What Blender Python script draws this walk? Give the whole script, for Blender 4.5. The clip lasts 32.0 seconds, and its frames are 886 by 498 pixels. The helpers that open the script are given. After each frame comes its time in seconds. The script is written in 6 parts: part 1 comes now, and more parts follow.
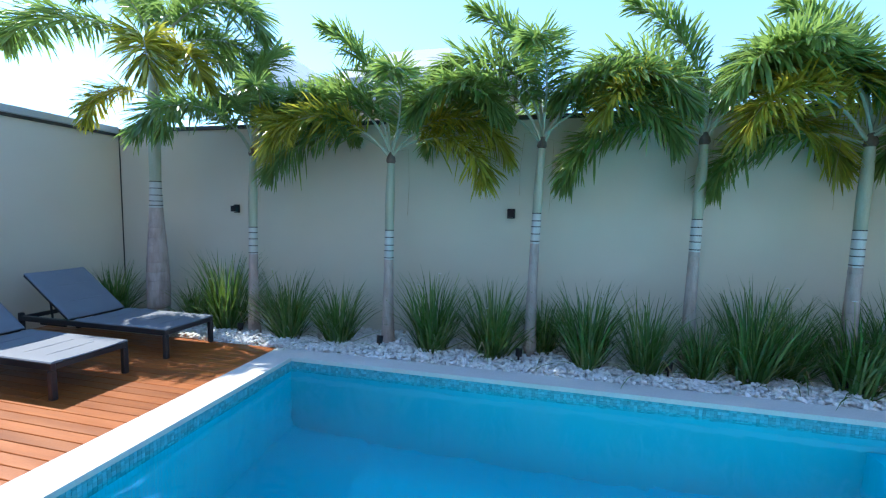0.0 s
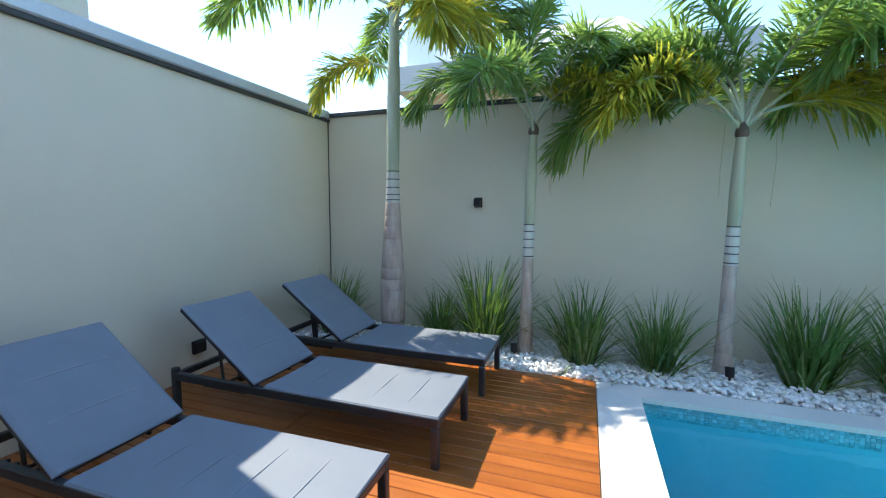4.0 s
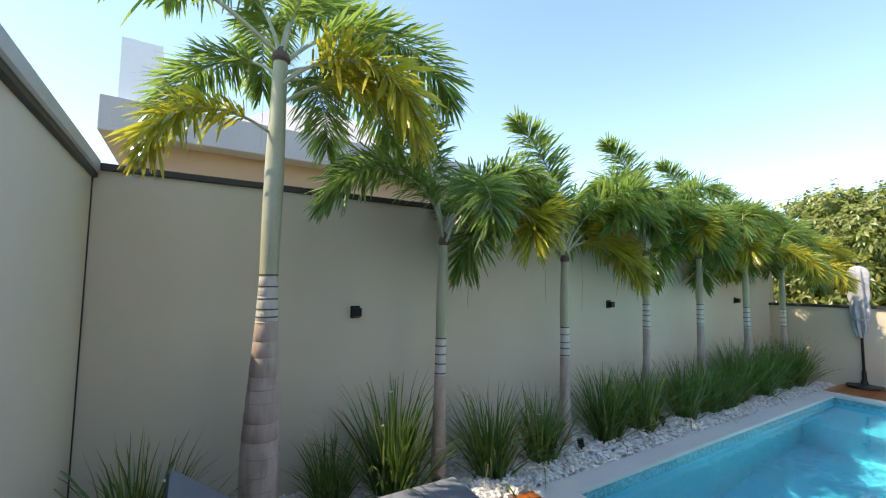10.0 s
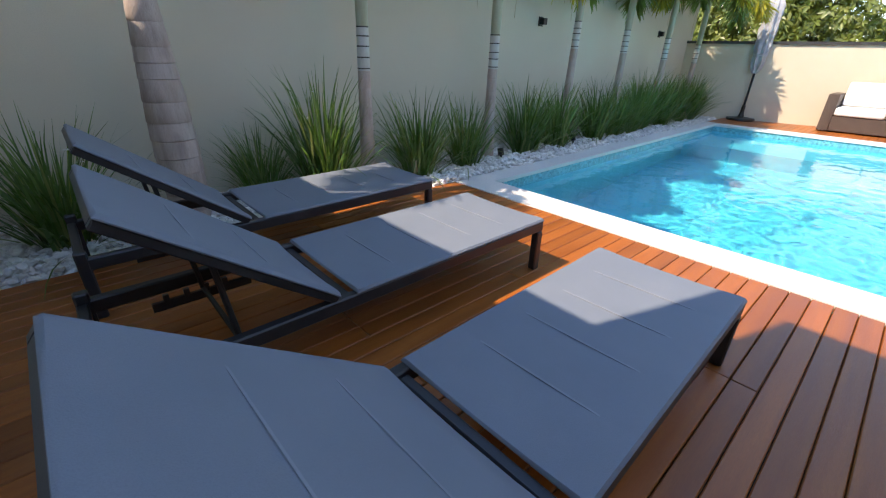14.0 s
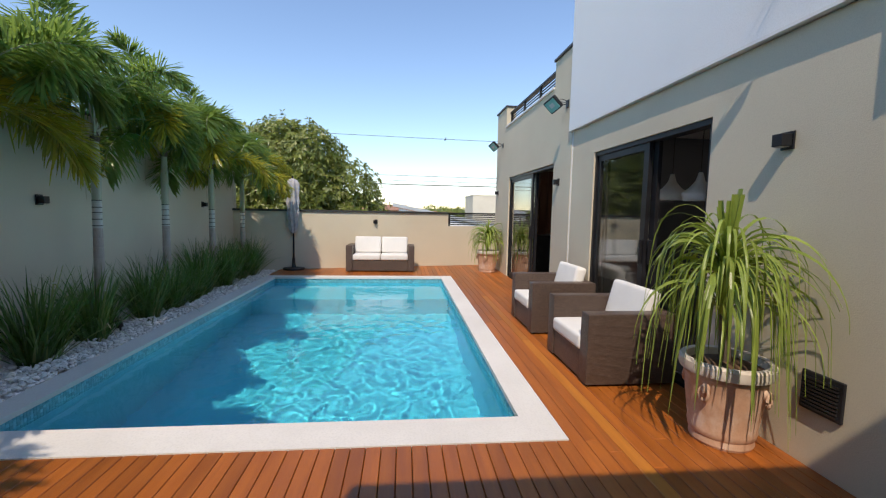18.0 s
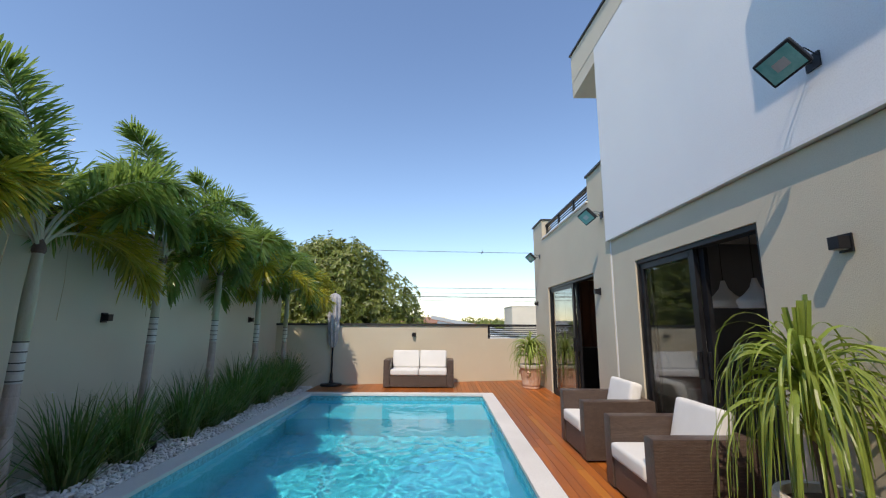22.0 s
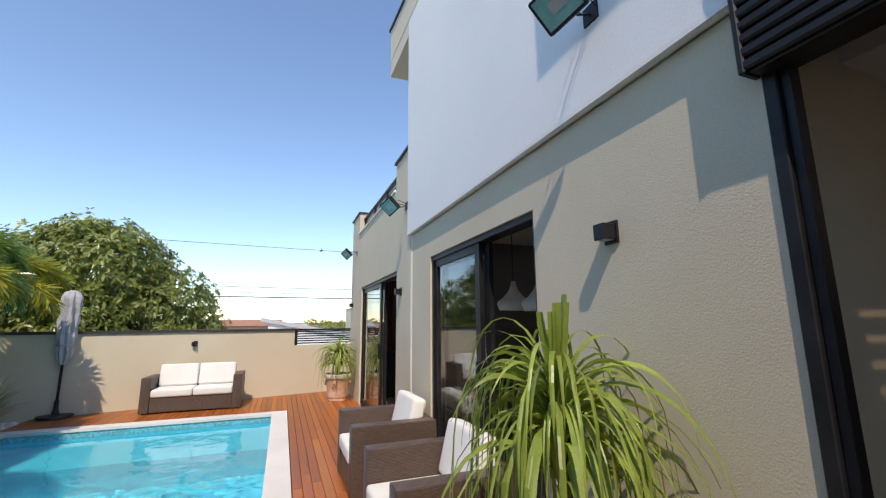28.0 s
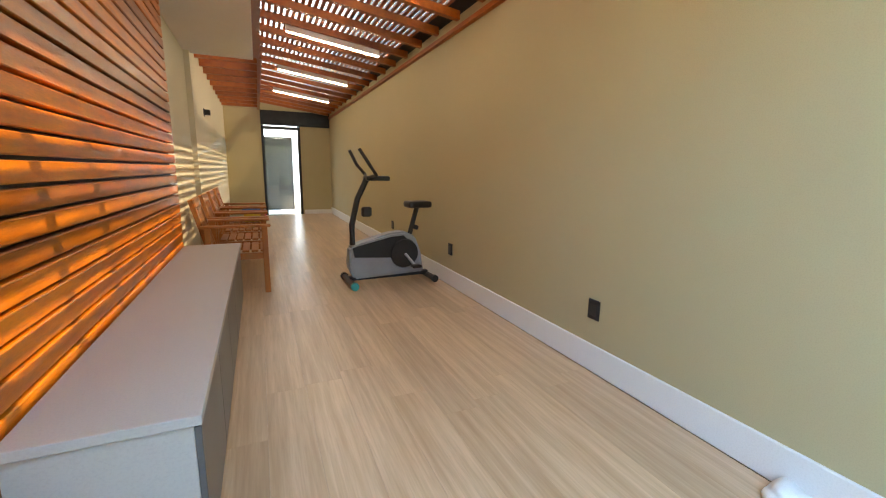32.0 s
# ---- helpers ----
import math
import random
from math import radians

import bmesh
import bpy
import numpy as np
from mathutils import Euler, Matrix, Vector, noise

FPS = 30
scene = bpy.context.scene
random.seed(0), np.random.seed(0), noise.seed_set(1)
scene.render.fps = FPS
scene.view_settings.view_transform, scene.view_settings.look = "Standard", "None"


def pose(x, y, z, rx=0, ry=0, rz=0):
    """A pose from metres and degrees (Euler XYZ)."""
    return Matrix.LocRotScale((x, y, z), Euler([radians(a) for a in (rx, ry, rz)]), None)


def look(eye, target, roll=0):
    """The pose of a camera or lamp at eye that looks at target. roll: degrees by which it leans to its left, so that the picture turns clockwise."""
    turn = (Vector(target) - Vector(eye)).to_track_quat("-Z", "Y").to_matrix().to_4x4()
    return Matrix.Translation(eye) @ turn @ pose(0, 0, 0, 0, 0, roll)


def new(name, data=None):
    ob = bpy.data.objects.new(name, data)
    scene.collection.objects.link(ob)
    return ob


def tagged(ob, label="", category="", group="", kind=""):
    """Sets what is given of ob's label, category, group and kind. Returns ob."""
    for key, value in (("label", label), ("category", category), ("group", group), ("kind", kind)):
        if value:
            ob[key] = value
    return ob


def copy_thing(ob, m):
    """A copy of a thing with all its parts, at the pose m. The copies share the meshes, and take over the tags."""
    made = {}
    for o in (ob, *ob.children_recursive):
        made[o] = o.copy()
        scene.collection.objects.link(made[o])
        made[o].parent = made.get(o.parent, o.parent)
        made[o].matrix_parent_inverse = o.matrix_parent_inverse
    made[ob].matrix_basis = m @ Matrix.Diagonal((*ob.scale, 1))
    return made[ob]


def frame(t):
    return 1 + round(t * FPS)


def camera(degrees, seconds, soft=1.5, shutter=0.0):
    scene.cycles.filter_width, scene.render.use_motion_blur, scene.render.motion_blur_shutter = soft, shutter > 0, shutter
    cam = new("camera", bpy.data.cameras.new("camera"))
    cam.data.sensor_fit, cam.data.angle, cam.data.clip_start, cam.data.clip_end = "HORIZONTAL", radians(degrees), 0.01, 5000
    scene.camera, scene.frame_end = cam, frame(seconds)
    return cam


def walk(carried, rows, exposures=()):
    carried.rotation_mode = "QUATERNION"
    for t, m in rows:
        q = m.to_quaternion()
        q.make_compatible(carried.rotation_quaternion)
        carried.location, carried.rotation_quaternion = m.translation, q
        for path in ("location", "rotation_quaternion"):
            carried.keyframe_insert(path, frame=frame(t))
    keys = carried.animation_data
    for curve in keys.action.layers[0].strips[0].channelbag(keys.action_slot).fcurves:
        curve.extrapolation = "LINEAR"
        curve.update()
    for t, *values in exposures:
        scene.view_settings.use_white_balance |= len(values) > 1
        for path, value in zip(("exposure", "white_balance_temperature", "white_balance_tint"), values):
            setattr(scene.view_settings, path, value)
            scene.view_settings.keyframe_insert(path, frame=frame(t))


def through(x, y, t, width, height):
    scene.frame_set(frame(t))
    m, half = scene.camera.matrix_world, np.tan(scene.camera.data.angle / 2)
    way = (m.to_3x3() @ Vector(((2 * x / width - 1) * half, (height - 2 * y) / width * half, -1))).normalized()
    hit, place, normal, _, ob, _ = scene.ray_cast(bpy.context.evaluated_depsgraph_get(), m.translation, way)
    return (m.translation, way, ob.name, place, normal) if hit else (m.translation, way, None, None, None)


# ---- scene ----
cam = camera(93.75, 32.0, soft=1.2)
PATH = [
    (0, (5.919, -4.799, 1.472), (5.46, -2.86, 1.303), 1.1),
    (0.5, (5.498, -4.704, 1.364), (4.952, -2.786, 1.217), 1.1),
    (1, (5.038, -4.648, 1.307), (4.444, -2.743, 1.178), 1.4),
    (1.5, (4.792, -4.635, 1.287), (4.116, -2.757, 1.156), 1.2),
    (2, (4.46, -4.566, 1.305), (3.754, -2.7, 1.162), 1.0),
    (2.5, (4.128, -4.521, 1.342), (3.399, -2.665, 1.187), 0.8),
    (3, (3.802, -4.551, 1.386), (3.067, -2.699, 1.216), 0.6),
    (3.5, (3.444, -4.554, 1.412), (2.732, -2.694, 1.226), 0.4),
    (4, (3.084, -4.525, 1.41), (2.434, -2.643, 1.22), 0.3),
    (4.5, (2.736, -4.506, 1.443), (2.189, -2.593, 1.24), 0.5),
    (6.5, (1.529, -3.983, 1.408), (1.741, -2.003, 1.223), 0.8),
    (7, (1.225, -3.893, 1.448), (1.63, -1.943, 1.268), 0.9),
    (7.5, (0.943, -3.888, 1.493), (1.49, -1.973, 1.315), 0.9),
    (8, (0.787, -3.779, 1.525), (1.45, -1.9, 1.353), 0.8),
    (8.5, (0.703, -3.691, 1.537), (1.466, -1.848, 1.385), 0.7),
    (9, (0.568, -3.631, 1.6), (1.441, -1.834, 1.499), 0.6),
    (9.5, (0.569, -3.612, 1.691), (1.538, -1.862, 1.691), 0.8),
    (10, (0.595, -3.716, 1.785), (1.641, -2.018, 1.937), 0.7),
    (10.5, (0.582, -3.787, 1.824), (1.692, -2.158, 2.159), -0.0),
    (11, (0.565, -3.86, 1.794), (1.717, -2.298, 2.278), -0.7),
    (11.5, (0.612, -3.854, 1.65), (1.815, -2.341, 2.162), -0.6),
    (12, (0.623, -3.813, 1.487), (1.893, -2.334, 1.935), -0.3),
    (12.5, (0.595, -3.789, 1.315), (1.932, -2.317, 1.527), -0.4),
    (13, (0.554, -3.732, 1.175), (1.91, -2.271, 1.009), -0.2),
    (13.5, (0.537, -3.72, 1.101), (1.834, -2.317, 0.51), 0.7),
    (15.5, (0.654, -3.669, 1.227), (1.817, -2.451, 0.148), 1.0),
    (16, (0.716, -3.691, 1.274), (2.112, -2.56, 0.395), 1.3),
    (16.5, (0.76, -3.727, 1.252), (2.457, -2.919, 0.568), 1.2),
    (17, (0.759, -3.77, 1.292), (2.648, -3.412, 0.74), 1.5),
    (17.5, (0.747, -3.783, 1.365), (2.708, -3.778, 0.971), 1.4),
    (18, (0.75, -3.86, 1.449), (2.732, -4.052, 1.267), 1.1),
    (18.5, (0.731, -3.863, 1.51), (2.706, -4.174, 1.561), 0.8),
    (19, (0.704, -3.865, 1.581), (2.648, -4.248, 1.851), 0.5),
    (19.5, (0.668, -3.897, 1.648), (2.566, -4.326, 2.111), 0.2),
    (20, (0.637, -3.896, 1.672), (2.49, -4.346, 2.275), 0.0),
    (20.5, (0.667, -3.846, 1.639), (2.505, -4.282, 2.297), -0.2),
    (21, (0.763, -3.791, 1.542), (2.627, -4.157, 2.167), -0.1),
    (21.5, (0.786, -3.813, 1.5), (2.707, -4.037, 2.01), 0.0),
    (22, (0.769, -3.855, 1.45), (2.738, -3.859, 1.8), 0.3),
    (22.5, (0.745, -3.889, 1.4), (2.716, -3.607, 1.586), 0.5),
    (23, (0.691, -3.886, 1.371), (2.605, -3.306, 1.406), 0.4),
    (23.5, (0.612, -3.87, 1.324), (2.417, -3.012, 1.247), 0.3),
    (24, (0.554, -3.78, 1.267), (2.238, -2.712, 1.12), 0.2),
    (24.5, (0.528, -3.795, 1.364), (2.098, -2.569, 1.183), -0.0),
    (26.5, (1.139, -4.231, 1.528), (3.002, -3.58, 1.853), -0.7),
    (27, (1.285, -4.43, 1.51), (3.24, -4.2, 1.866), -0.5),
    (27.5, (1.446, -4.566, 1.495), (3.399, -4.803, 1.853), -0.7),
    (28, (1.625, -4.776, 1.499), (3.463, -5.479, 1.854), -0.5),
    (28.5, (1.711, -5.009, 1.48), (3.32, -6.146, 1.825), -0.3),
    (29, (1.756, -5.247, 1.447), (3.021, -6.757, 1.796), -0.0),
    (29.5, (1.883, -5.495, 1.447), (2.718, -7.279, 1.791), 0.4),
    (30, (1.944, -5.692, 1.425), (2.285, -7.634, 1.758), -0.0),
    (30.5, (1.926, -5.904, 1.392), (1.791, -7.881, 1.665), -0.0),
    (31, (1.863, -6.075, 1.324), (1.361, -8.006, 1.465), 0.2),
    (31.5, (1.848, -6.187, 1.24), (1.132, -8.052, 1.147), 0.5),
    (32, (1.869, -6.255, 1.169), (1.074, -8.053, 0.799), 0.9),
]
walk(cam, [(t, look(eye, aim, lean)) for t, eye, aim, lean in PATH], exposures=[(0, 1.85, 6200, 8), (2, 1.86, 6600, 8), (4, 2.15, 7100, 6), (7, 2.3, 8800, 18), (9, 2.1, 8700, 18), (10, 1.78, 8500, 13), (11, 1.2, 8000, 13), (12, 1.12, 7800, 13), (13, 1.42, 7500, 14), (15.5, 2.25, 8700, 18), (16, 2.25, 8700, 18), (16.5, 1.75, 8500, 16), (17, 1.4, 8200, 15), (18, 0.85, 7800, 15), (20, 0.75, 7800, 15), (23, 0.75, 7600, 15), (24, 1.05, 7500, 15), (27, 0.75, 7400, 17), (28, 0.95, 7800, 15), (29, 1.6, 8300, 15), (29.5, 2.05, 8000, 13), (30, 2.65, 7000, 8), (30.6, 3.98, 6600, 7), (31.2, 4.25, 7000, 6), (32, 4.4, 8500, 5)])

# ---- light ----
SUN_DIR = Vector((0.72, -0.25, -1.0)).normalized()
world = bpy.data.worlds.new("sky")
scene.world = world
world.use_nodes = True
wn = world.node_tree.nodes
sky = wn.new("ShaderNodeTexSky")
sky.sky_type = "NISHITA"
sky.sun_disc = False
sky.sun_elevation = radians(52.7)
sky.sun_rotation = radians(-70.9)
sky.altitude = 3000
sky.air_density, sky.dust_density, sky.ozone_density = 1.7, 0.05, 8.0
wn["Background"].inputs["Strength"].default_value = 0.13
world.node_tree.links.new(sky.outputs["Color"], wn["Background"].inputs["Color"])
sun = new("sun", bpy.data.lights.new("sun", "SUN"))
sun.data.energy, sun.data.angle, sun.data.color = 2.0, radians(0.53), (1.0, 0.95, 0.87)
sun.rotation_mode = "QUATERNION"
sun.rotation_quaternion = SUN_DIR.to_track_quat("-Z", "Y")
sun.location = (-8, 3, 14)

# ---- materials ----
def nodes_of(m):
    m.use_nodes = True
    return m.node_tree.nodes, m.node_tree.links, m.node_tree.nodes["Principled BSDF"]


def mixed(n, l, fac, a, b, mode="MIX"):
    mix = n.new("ShaderNodeMix")
    mix.data_type, mix.blend_type = "RGBA", mode
    for sock, v in ((mix.inputs[0], fac), (mix.inputs[6], a), (mix.inputs[7], b)):
        if isinstance(v, (int, float)):
            sock.default_value = v
        elif isinstance(v, tuple):
            sock.default_value = (*v, 1) if len(v) == 3 else v
        else:
            l.new(v, sock)
    return mix.outputs[2]


def noise_of(n, l, coord, scale, detail=4, rough=0.55):
    t = n.new("ShaderNodeTexNoise")
    t.inputs["Scale"].default_value, t.inputs["Detail"].default_value, t.inputs["Roughness"].default_value = scale, detail, rough
    l.new(coord, t.inputs["Vector"])
    return t.outputs["Fac"]


def ramp(n, l, fac, lo, hi):
    r = n.new("ShaderNodeMapRange")
    r.inputs["From Min"].default_value, r.inputs["From Max"].default_value = lo, hi
    l.new(fac, r.inputs["Value"])
    return r.outputs["Result"]


def stretched(n, l, coord, sx, sy, sz):
    m = n.new("ShaderNodeMapping")
    m.inputs["Scale"].default_value = (sx, sy, sz)
    l.new(coord, m.inputs["Vector"])
    return m.outputs["Vector"]


def mat(name, a, b, scale=3.0, fine=60.0, rough=0.6, bump=0.2, depth=0.002, metal=0.0, stretch=None, rand=0.0, island=0.0, spec=0.5, coarse=None, rough_var=0.1):
    """Two-scale mottled surface: colour between a and b, fine grain relief, and a variation from piece to piece."""
    m = bpy.data.materials.new(name)
    n, l, p = nodes_of(m)
    co = n.new("ShaderNodeTexCoord").outputs["Object"]
    if rand:
        info = n.new("ShaderNodeObjectInfo")
        shift = n.new("ShaderNodeVectorMath")
        shift.operation = "MULTIPLY_ADD"
        comb = n.new("ShaderNodeCombineXYZ")
        for i in range(3):
            l.new(info.outputs["Random"], comb.inputs[i])
        shift.inputs[1].default_value = (37.0, 19.0, 53.0)
        l.new(comb.outputs[0], shift.inputs[0])
        l.new(co, shift.inputs[2])
        co = shift.outputs[0]
    if stretch:
        co = stretched(n, l, co, *stretch)
    big, small = noise_of(n, l, co, scale), noise_of(n, l, co, fine, 3)
    col = mixed(n, l, ramp(n, l, big, 0.3, 0.7), a, b)
    dark = tuple(v * 0.8 for v in a)
    col = mixed(n, l, mult(n, l, ramp(n, l, small, 0.45, 0.8), 0.45), col, dark)
    if coarse:
        col = mixed(n, l, mult(n, l, ramp(n, l, noise_of(n, l, co, coarse[1]), 0.5, 0.72), coarse[2]), col, coarse[0])
    if rand or island:
        src = info.outputs["Random"] if rand else n.new("ShaderNodeNewGeometry").outputs["Random Per Island"]
        hsv = n.new("ShaderNodeHueSaturation")
        amount = rand or island
        hsv_v = n.new("ShaderNodeMapRange")
        hsv_v.inputs["To Min"].default_value, hsv_v.inputs["To Max"].default_value = 1 - amount, 1 + amount
        l.new(src, hsv_v.inputs["Value"])
        l.new(hsv_v.outputs[0], hsv.inputs["Value"])
        l.new(col, hsv.inputs["Color"])
        col = hsv.outputs["Color"]
    l.new(col, p.inputs["Base Color"])
    p.inputs["Metallic"].default_value = metal
    p.inputs["Specular IOR Level"].default_value = spec
    rr = n.new("ShaderNodeMapRange")
    rr.inputs["To Min"].default_value, rr.inputs["To Max"].default_value = max(0.02, rough - rough_var), min(1, rough + rough_var)
    l.new(big, rr.inputs["Value"])
    l.new(rr.outputs[0], p.inputs["Roughness"])
    if bump:
        bp = n.new("ShaderNodeBump")
        bp.inputs["Strength"].default_value, bp.inputs["Distance"].default_value = bump, depth
        l.new(small, bp.inputs["Height"])
        l.new(bp.outputs[0], p.inputs["Normal"])
    return m


def mult(n, l, v, k):
    m = n.new("ShaderNodeMath")
    m.operation = "MULTIPLY"
    m.inputs[1].default_value = k
    l.new(v, m.inputs[0])
    return m.outputs[0]


def leafy(name, a, b, under, rough=0.42, scale=6.0, through=0.25, island=0.28, turned=None):
    """Leaves: glossy, slightly translucent, each with its own tint; some of them turned to another colour."""
    m = mat(name, a, b, scale, 90, rough, 0.15, 0.001, island=island)
    n, l, p = nodes_of(m)
    if turned:
        col = p.inputs["Base Color"].links[0].from_socket
        one = mult(n, l, n.new("ShaderNodeNewGeometry").outputs["Random Per Island"], 7.13)
        fr_ = n.new("ShaderNodeMath")
        fr_.operation = "FRACT"
        l.new(one, fr_.inputs[0])
        l.new(mixed(n, l, ramp(n, l, fr_.outputs[0], 1 - turned[1] - 0.15, 1 - turned[1] + 0.15), col, turned[0]), p.inputs["Base Color"])
    out = n["Material Output"]
    tr = n.new("ShaderNodeBsdfTranslucent")
    tr.inputs["Color"].default_value = (*under, 1)
    mx = n.new("ShaderNodeMixShader")
    mx.inputs[0].default_value = through
    l.new(p.outputs[0], mx.inputs[1])
    l.new(tr.outputs[0], mx.inputs[2])
    l.new(mx.outputs[0], out.inputs["Surface"])
    return m


def glowing(name, color, strength):
    m = bpy.data.materials.new(name)
    n, l, p = nodes_of(m)
    p.inputs["Base Color"].default_value = (*color, 1)
    p.inputs["Emission Color"].default_value = (*color, 1)
    p.inputs["Emission Strength"].default_value = strength
    return m


def clear(name, tint=(0.9, 0.95, 0.95), rough=0.0, ior=1.45):
    m = bpy.data.materials.new(name)
    n, l, p = nodes_of(m)
    p.inputs["Base Color"].default_value = (*tint, 1)
    p.inputs["Roughness"].default_value = rough
    p.inputs["Transmission Weight"].default_value = 1
    p.inputs["IOR"].default_value = ior
    return m


STUCCO = mat("stucco_beige", (0.65, 0.59, 0.47), (0.70, 0.64, 0.52), 0.9, 160, 0.85, 0.35, 0.004, coarse=((0.52, 0.47, 0.36), 0.35, 0.35))
STUCCO_IN = mat("paint_beige_inside", (0.455, 0.385, 0.22), (0.49, 0.415, 0.245), 0.8, 200, 0.75, 0.2, 0.002)
PAINT_GREY = mat("paint_warm_grey", (0.64, 0.59, 0.45), (0.68, 0.625, 0.485), 0.9, 180, 0.7, 0.25, 0.002)
STUCCO_W = mat("stucco_white", (0.80, 0.81, 0.82), (0.85, 0.85, 0.85), 0.8, 95, 0.85, 0.28, 0.004, coarse=((0.70, 0.71, 0.72), 0.5, 0.3))
STUCCO_G = mat("stucco_facade", (0.60, 0.53, 0.40), (0.66, 0.585, 0.445), 0.8, 130, 0.88, 0.42, 0.0045, coarse=((0.50, 0.44, 0.325), 0.45, 0.3))
CEIL = mat("ceiling_paint", (0.80, 0.78, 0.75), (0.84, 0.82, 0.79), 1.2, 150, 0.7, 0.1, 0.001)
WHITE = mat("paint_white", (0.76, 0.75, 0.73), (0.80, 0.79, 0.77), 1.2, 150, 0.55, 0.1, 0.001)
BLACK = mat("metal_black", (0.012, 0.012, 0.014), (0.022, 0.022, 0.025), 8, 180, 0.42, 0.1, 0.001, spec=0.28)
# dark metal, also used where shade is put in as colour
DARKCAP_SHADE = mat("flashing_and_shade_dark", (0.03, 0.028, 0.027), (0.05, 0.048, 0.045), 4, 90, 0.5, 0.2, 0.001)
GALV = mat("flashing_grey", (0.50, 0.52, 0.53), (0.58, 0.60, 0.61), 2.5, 60, 0.45, 0.2, 0.001, metal=0.3)
STONE_W = mat("coping_white", (0.66, 0.64, 0.61), (0.74, 0.72, 0.69), 1.6, 70, 0.7, 0.35, 0.003, coarse=((0.55, 0.53, 0.50), 0.9, 0.4))
PEBBLE = mat("pebble_white", (0.76, 0.745, 0.72), (0.87, 0.86, 0.84), 9, 90, 0.75, 0.3, 0.002, island=0.16)
PEBBLE_ONE = mat("pebble_single", (0.76, 0.745, 0.72), (0.87, 0.86, 0.84), 9, 90, 0.75, 0.3, 0.002, rand=0.15)
SOIL = mat("gravel_bed", (0.62, 0.60, 0.57), (0.72, 0.70, 0.67), 5, 60, 0.95, 0.6, 0.01)
DECK = mat("deck_wood", (0.30, 0.080, 0.014), (0.42, 0.125, 0.022), 2.2, 40, 0.38, 0.35, 0.002, stretch=(0.8, 9, 9), rand=0.22, coarse=((0.20, 0.058, 0.018), 1.2, 0.45))
DECK_LIGHT = mat("deck_wood_light", (0.42, 0.14, 0.022), (0.55, 0.20, 0.035), 2.2, 40, 0.38, 0.35, 0.002, stretch=(0.8, 9, 9), rand=0.12)
SLATWOOD = mat("slat_wood", (0.38, 0.088, 0.006), (0.62, 0.180, 0.012), 2.5, 34, 0.36, 0.3, 0.002, spec=0.3, stretch=(9, 1.3, 9), rand=0.42, coarse=((0.19, 0.06, 0.017), 2.4, 0.6))
PERGWOOD = mat("pergola_wood", (0.26, 0.058, 0.008), (0.40, 0.110, 0.014), 2.2, 30, 0.42, 0.3, 0.002, stretch=(7, 0.9, 7), rand=0.25)
CHAIRWOOD = mat("chair_wood", (0.32, 0.10, 0.02), (0.46, 0.165, 0.035), 4, 40, 0.4, 0.3, 0.002, stretch=(3, 3, 0.6))
LAMINATE = mat("laminate", (0.45, 0.285, 0.160), (0.62, 0.43, 0.27), 1.8, 8, 0.30, 0, 0.001, stretch=(16, 0.7, 1), rand=0.10, rough_var=0.02)
SLING = mat("sling_fabric", (0.160, 0.185, 0.225), (0.185, 0.210, 0.250), 5, 420, 0.62, 0.35, 0.002)
SEAM = mat("sling_seam", (0.205, 0.23, 0.27), (0.24, 0.265, 0.305), 5, 300, 0.7, 0.2, 0.001)
FRAME = mat("lounger_frame", (0.020, 0.021, 0.025), (0.034, 0.035, 0.040), 8, 150, 0.42, 0.15, 0.001)
CUSHION = mat("cushion_white", (0.72, 0.71, 0.68), (0.78, 0.77, 0.74), 4, 260, 0.85, 0.3, 0.002)
TERRA = mat("terracotta", (0.50, 0.27, 0.165), (0.62, 0.40, 0.28), 5, 60, 0.85, 0.4, 0.003, coarse=((0.68, 0.54, 0.44), 7, 0.65))
RIMLIME = mat("limed_rim", (0.62, 0.54, 0.46), (0.72, 0.66, 0.59), 7, 60, 0.9, 0.4, 0.003)
DIRT = mat("soil_bark", (0.07, 0.04, 0.025), (0.16, 0.09, 0.05), 20, 70, 0.95, 0.9, 0.01)
TRUNK = mat("palm_trunk", (0.44, 0.34, 0.29), (0.57, 0.47, 0.42), 4, 45, 0.85, 0.6, 0.006, stretch=(5, 5, 1), coarse=((0.22, 0.155, 0.13), 3, 0.55))
SHAFT = mat("palm_shaft", (0.36, 0.38, 0.25), (0.48, 0.49, 0.36), 3, 40, 0.5, 0.2, 0.002, stretch=(4, 4, 0.7), coarse=((0.45, 0.46, 0.38), 2, 0.5))
SHAFT_PALE = mat("palm_ringed", (0.52, 0.51, 0.46), (0.66, 0.65, 0.60), 4, 40, 0.7, 0.3, 0.003, stretch=(3, 3, 1))
RINGDARK = mat("palm_ring", (0.07, 0.065, 0.055), (0.12, 0.11, 0.095), 9, 60, 0.9, 0.3, 0.002)
FROND = leafy("frond_green", (0.065, 0.125, 0.045), (0.13, 0.215, 0.075), (0.38, 0.56, 0.12), 0.24, through=0.42, island=0.5, turned=((0.26, 0.32, 0.09), 0.14))
FROND_Y = leafy("frond_yellow", (0.12, 0.17, 0.04), (0.23, 0.27, 0.055), (0.66, 0.62, 0.07), 0.26, through=0.42, island=0.5, turned=((0.52, 0.45, 0.06), 0.40))
BLADE = leafy("blade_green", (0.048, 0.12, 0.03), (0.10, 0.205, 0.048), (0.22, 0.38, 0.06), 0.28, island=0.55, turned=((0.34, 0.36, 0.13), 0.12))
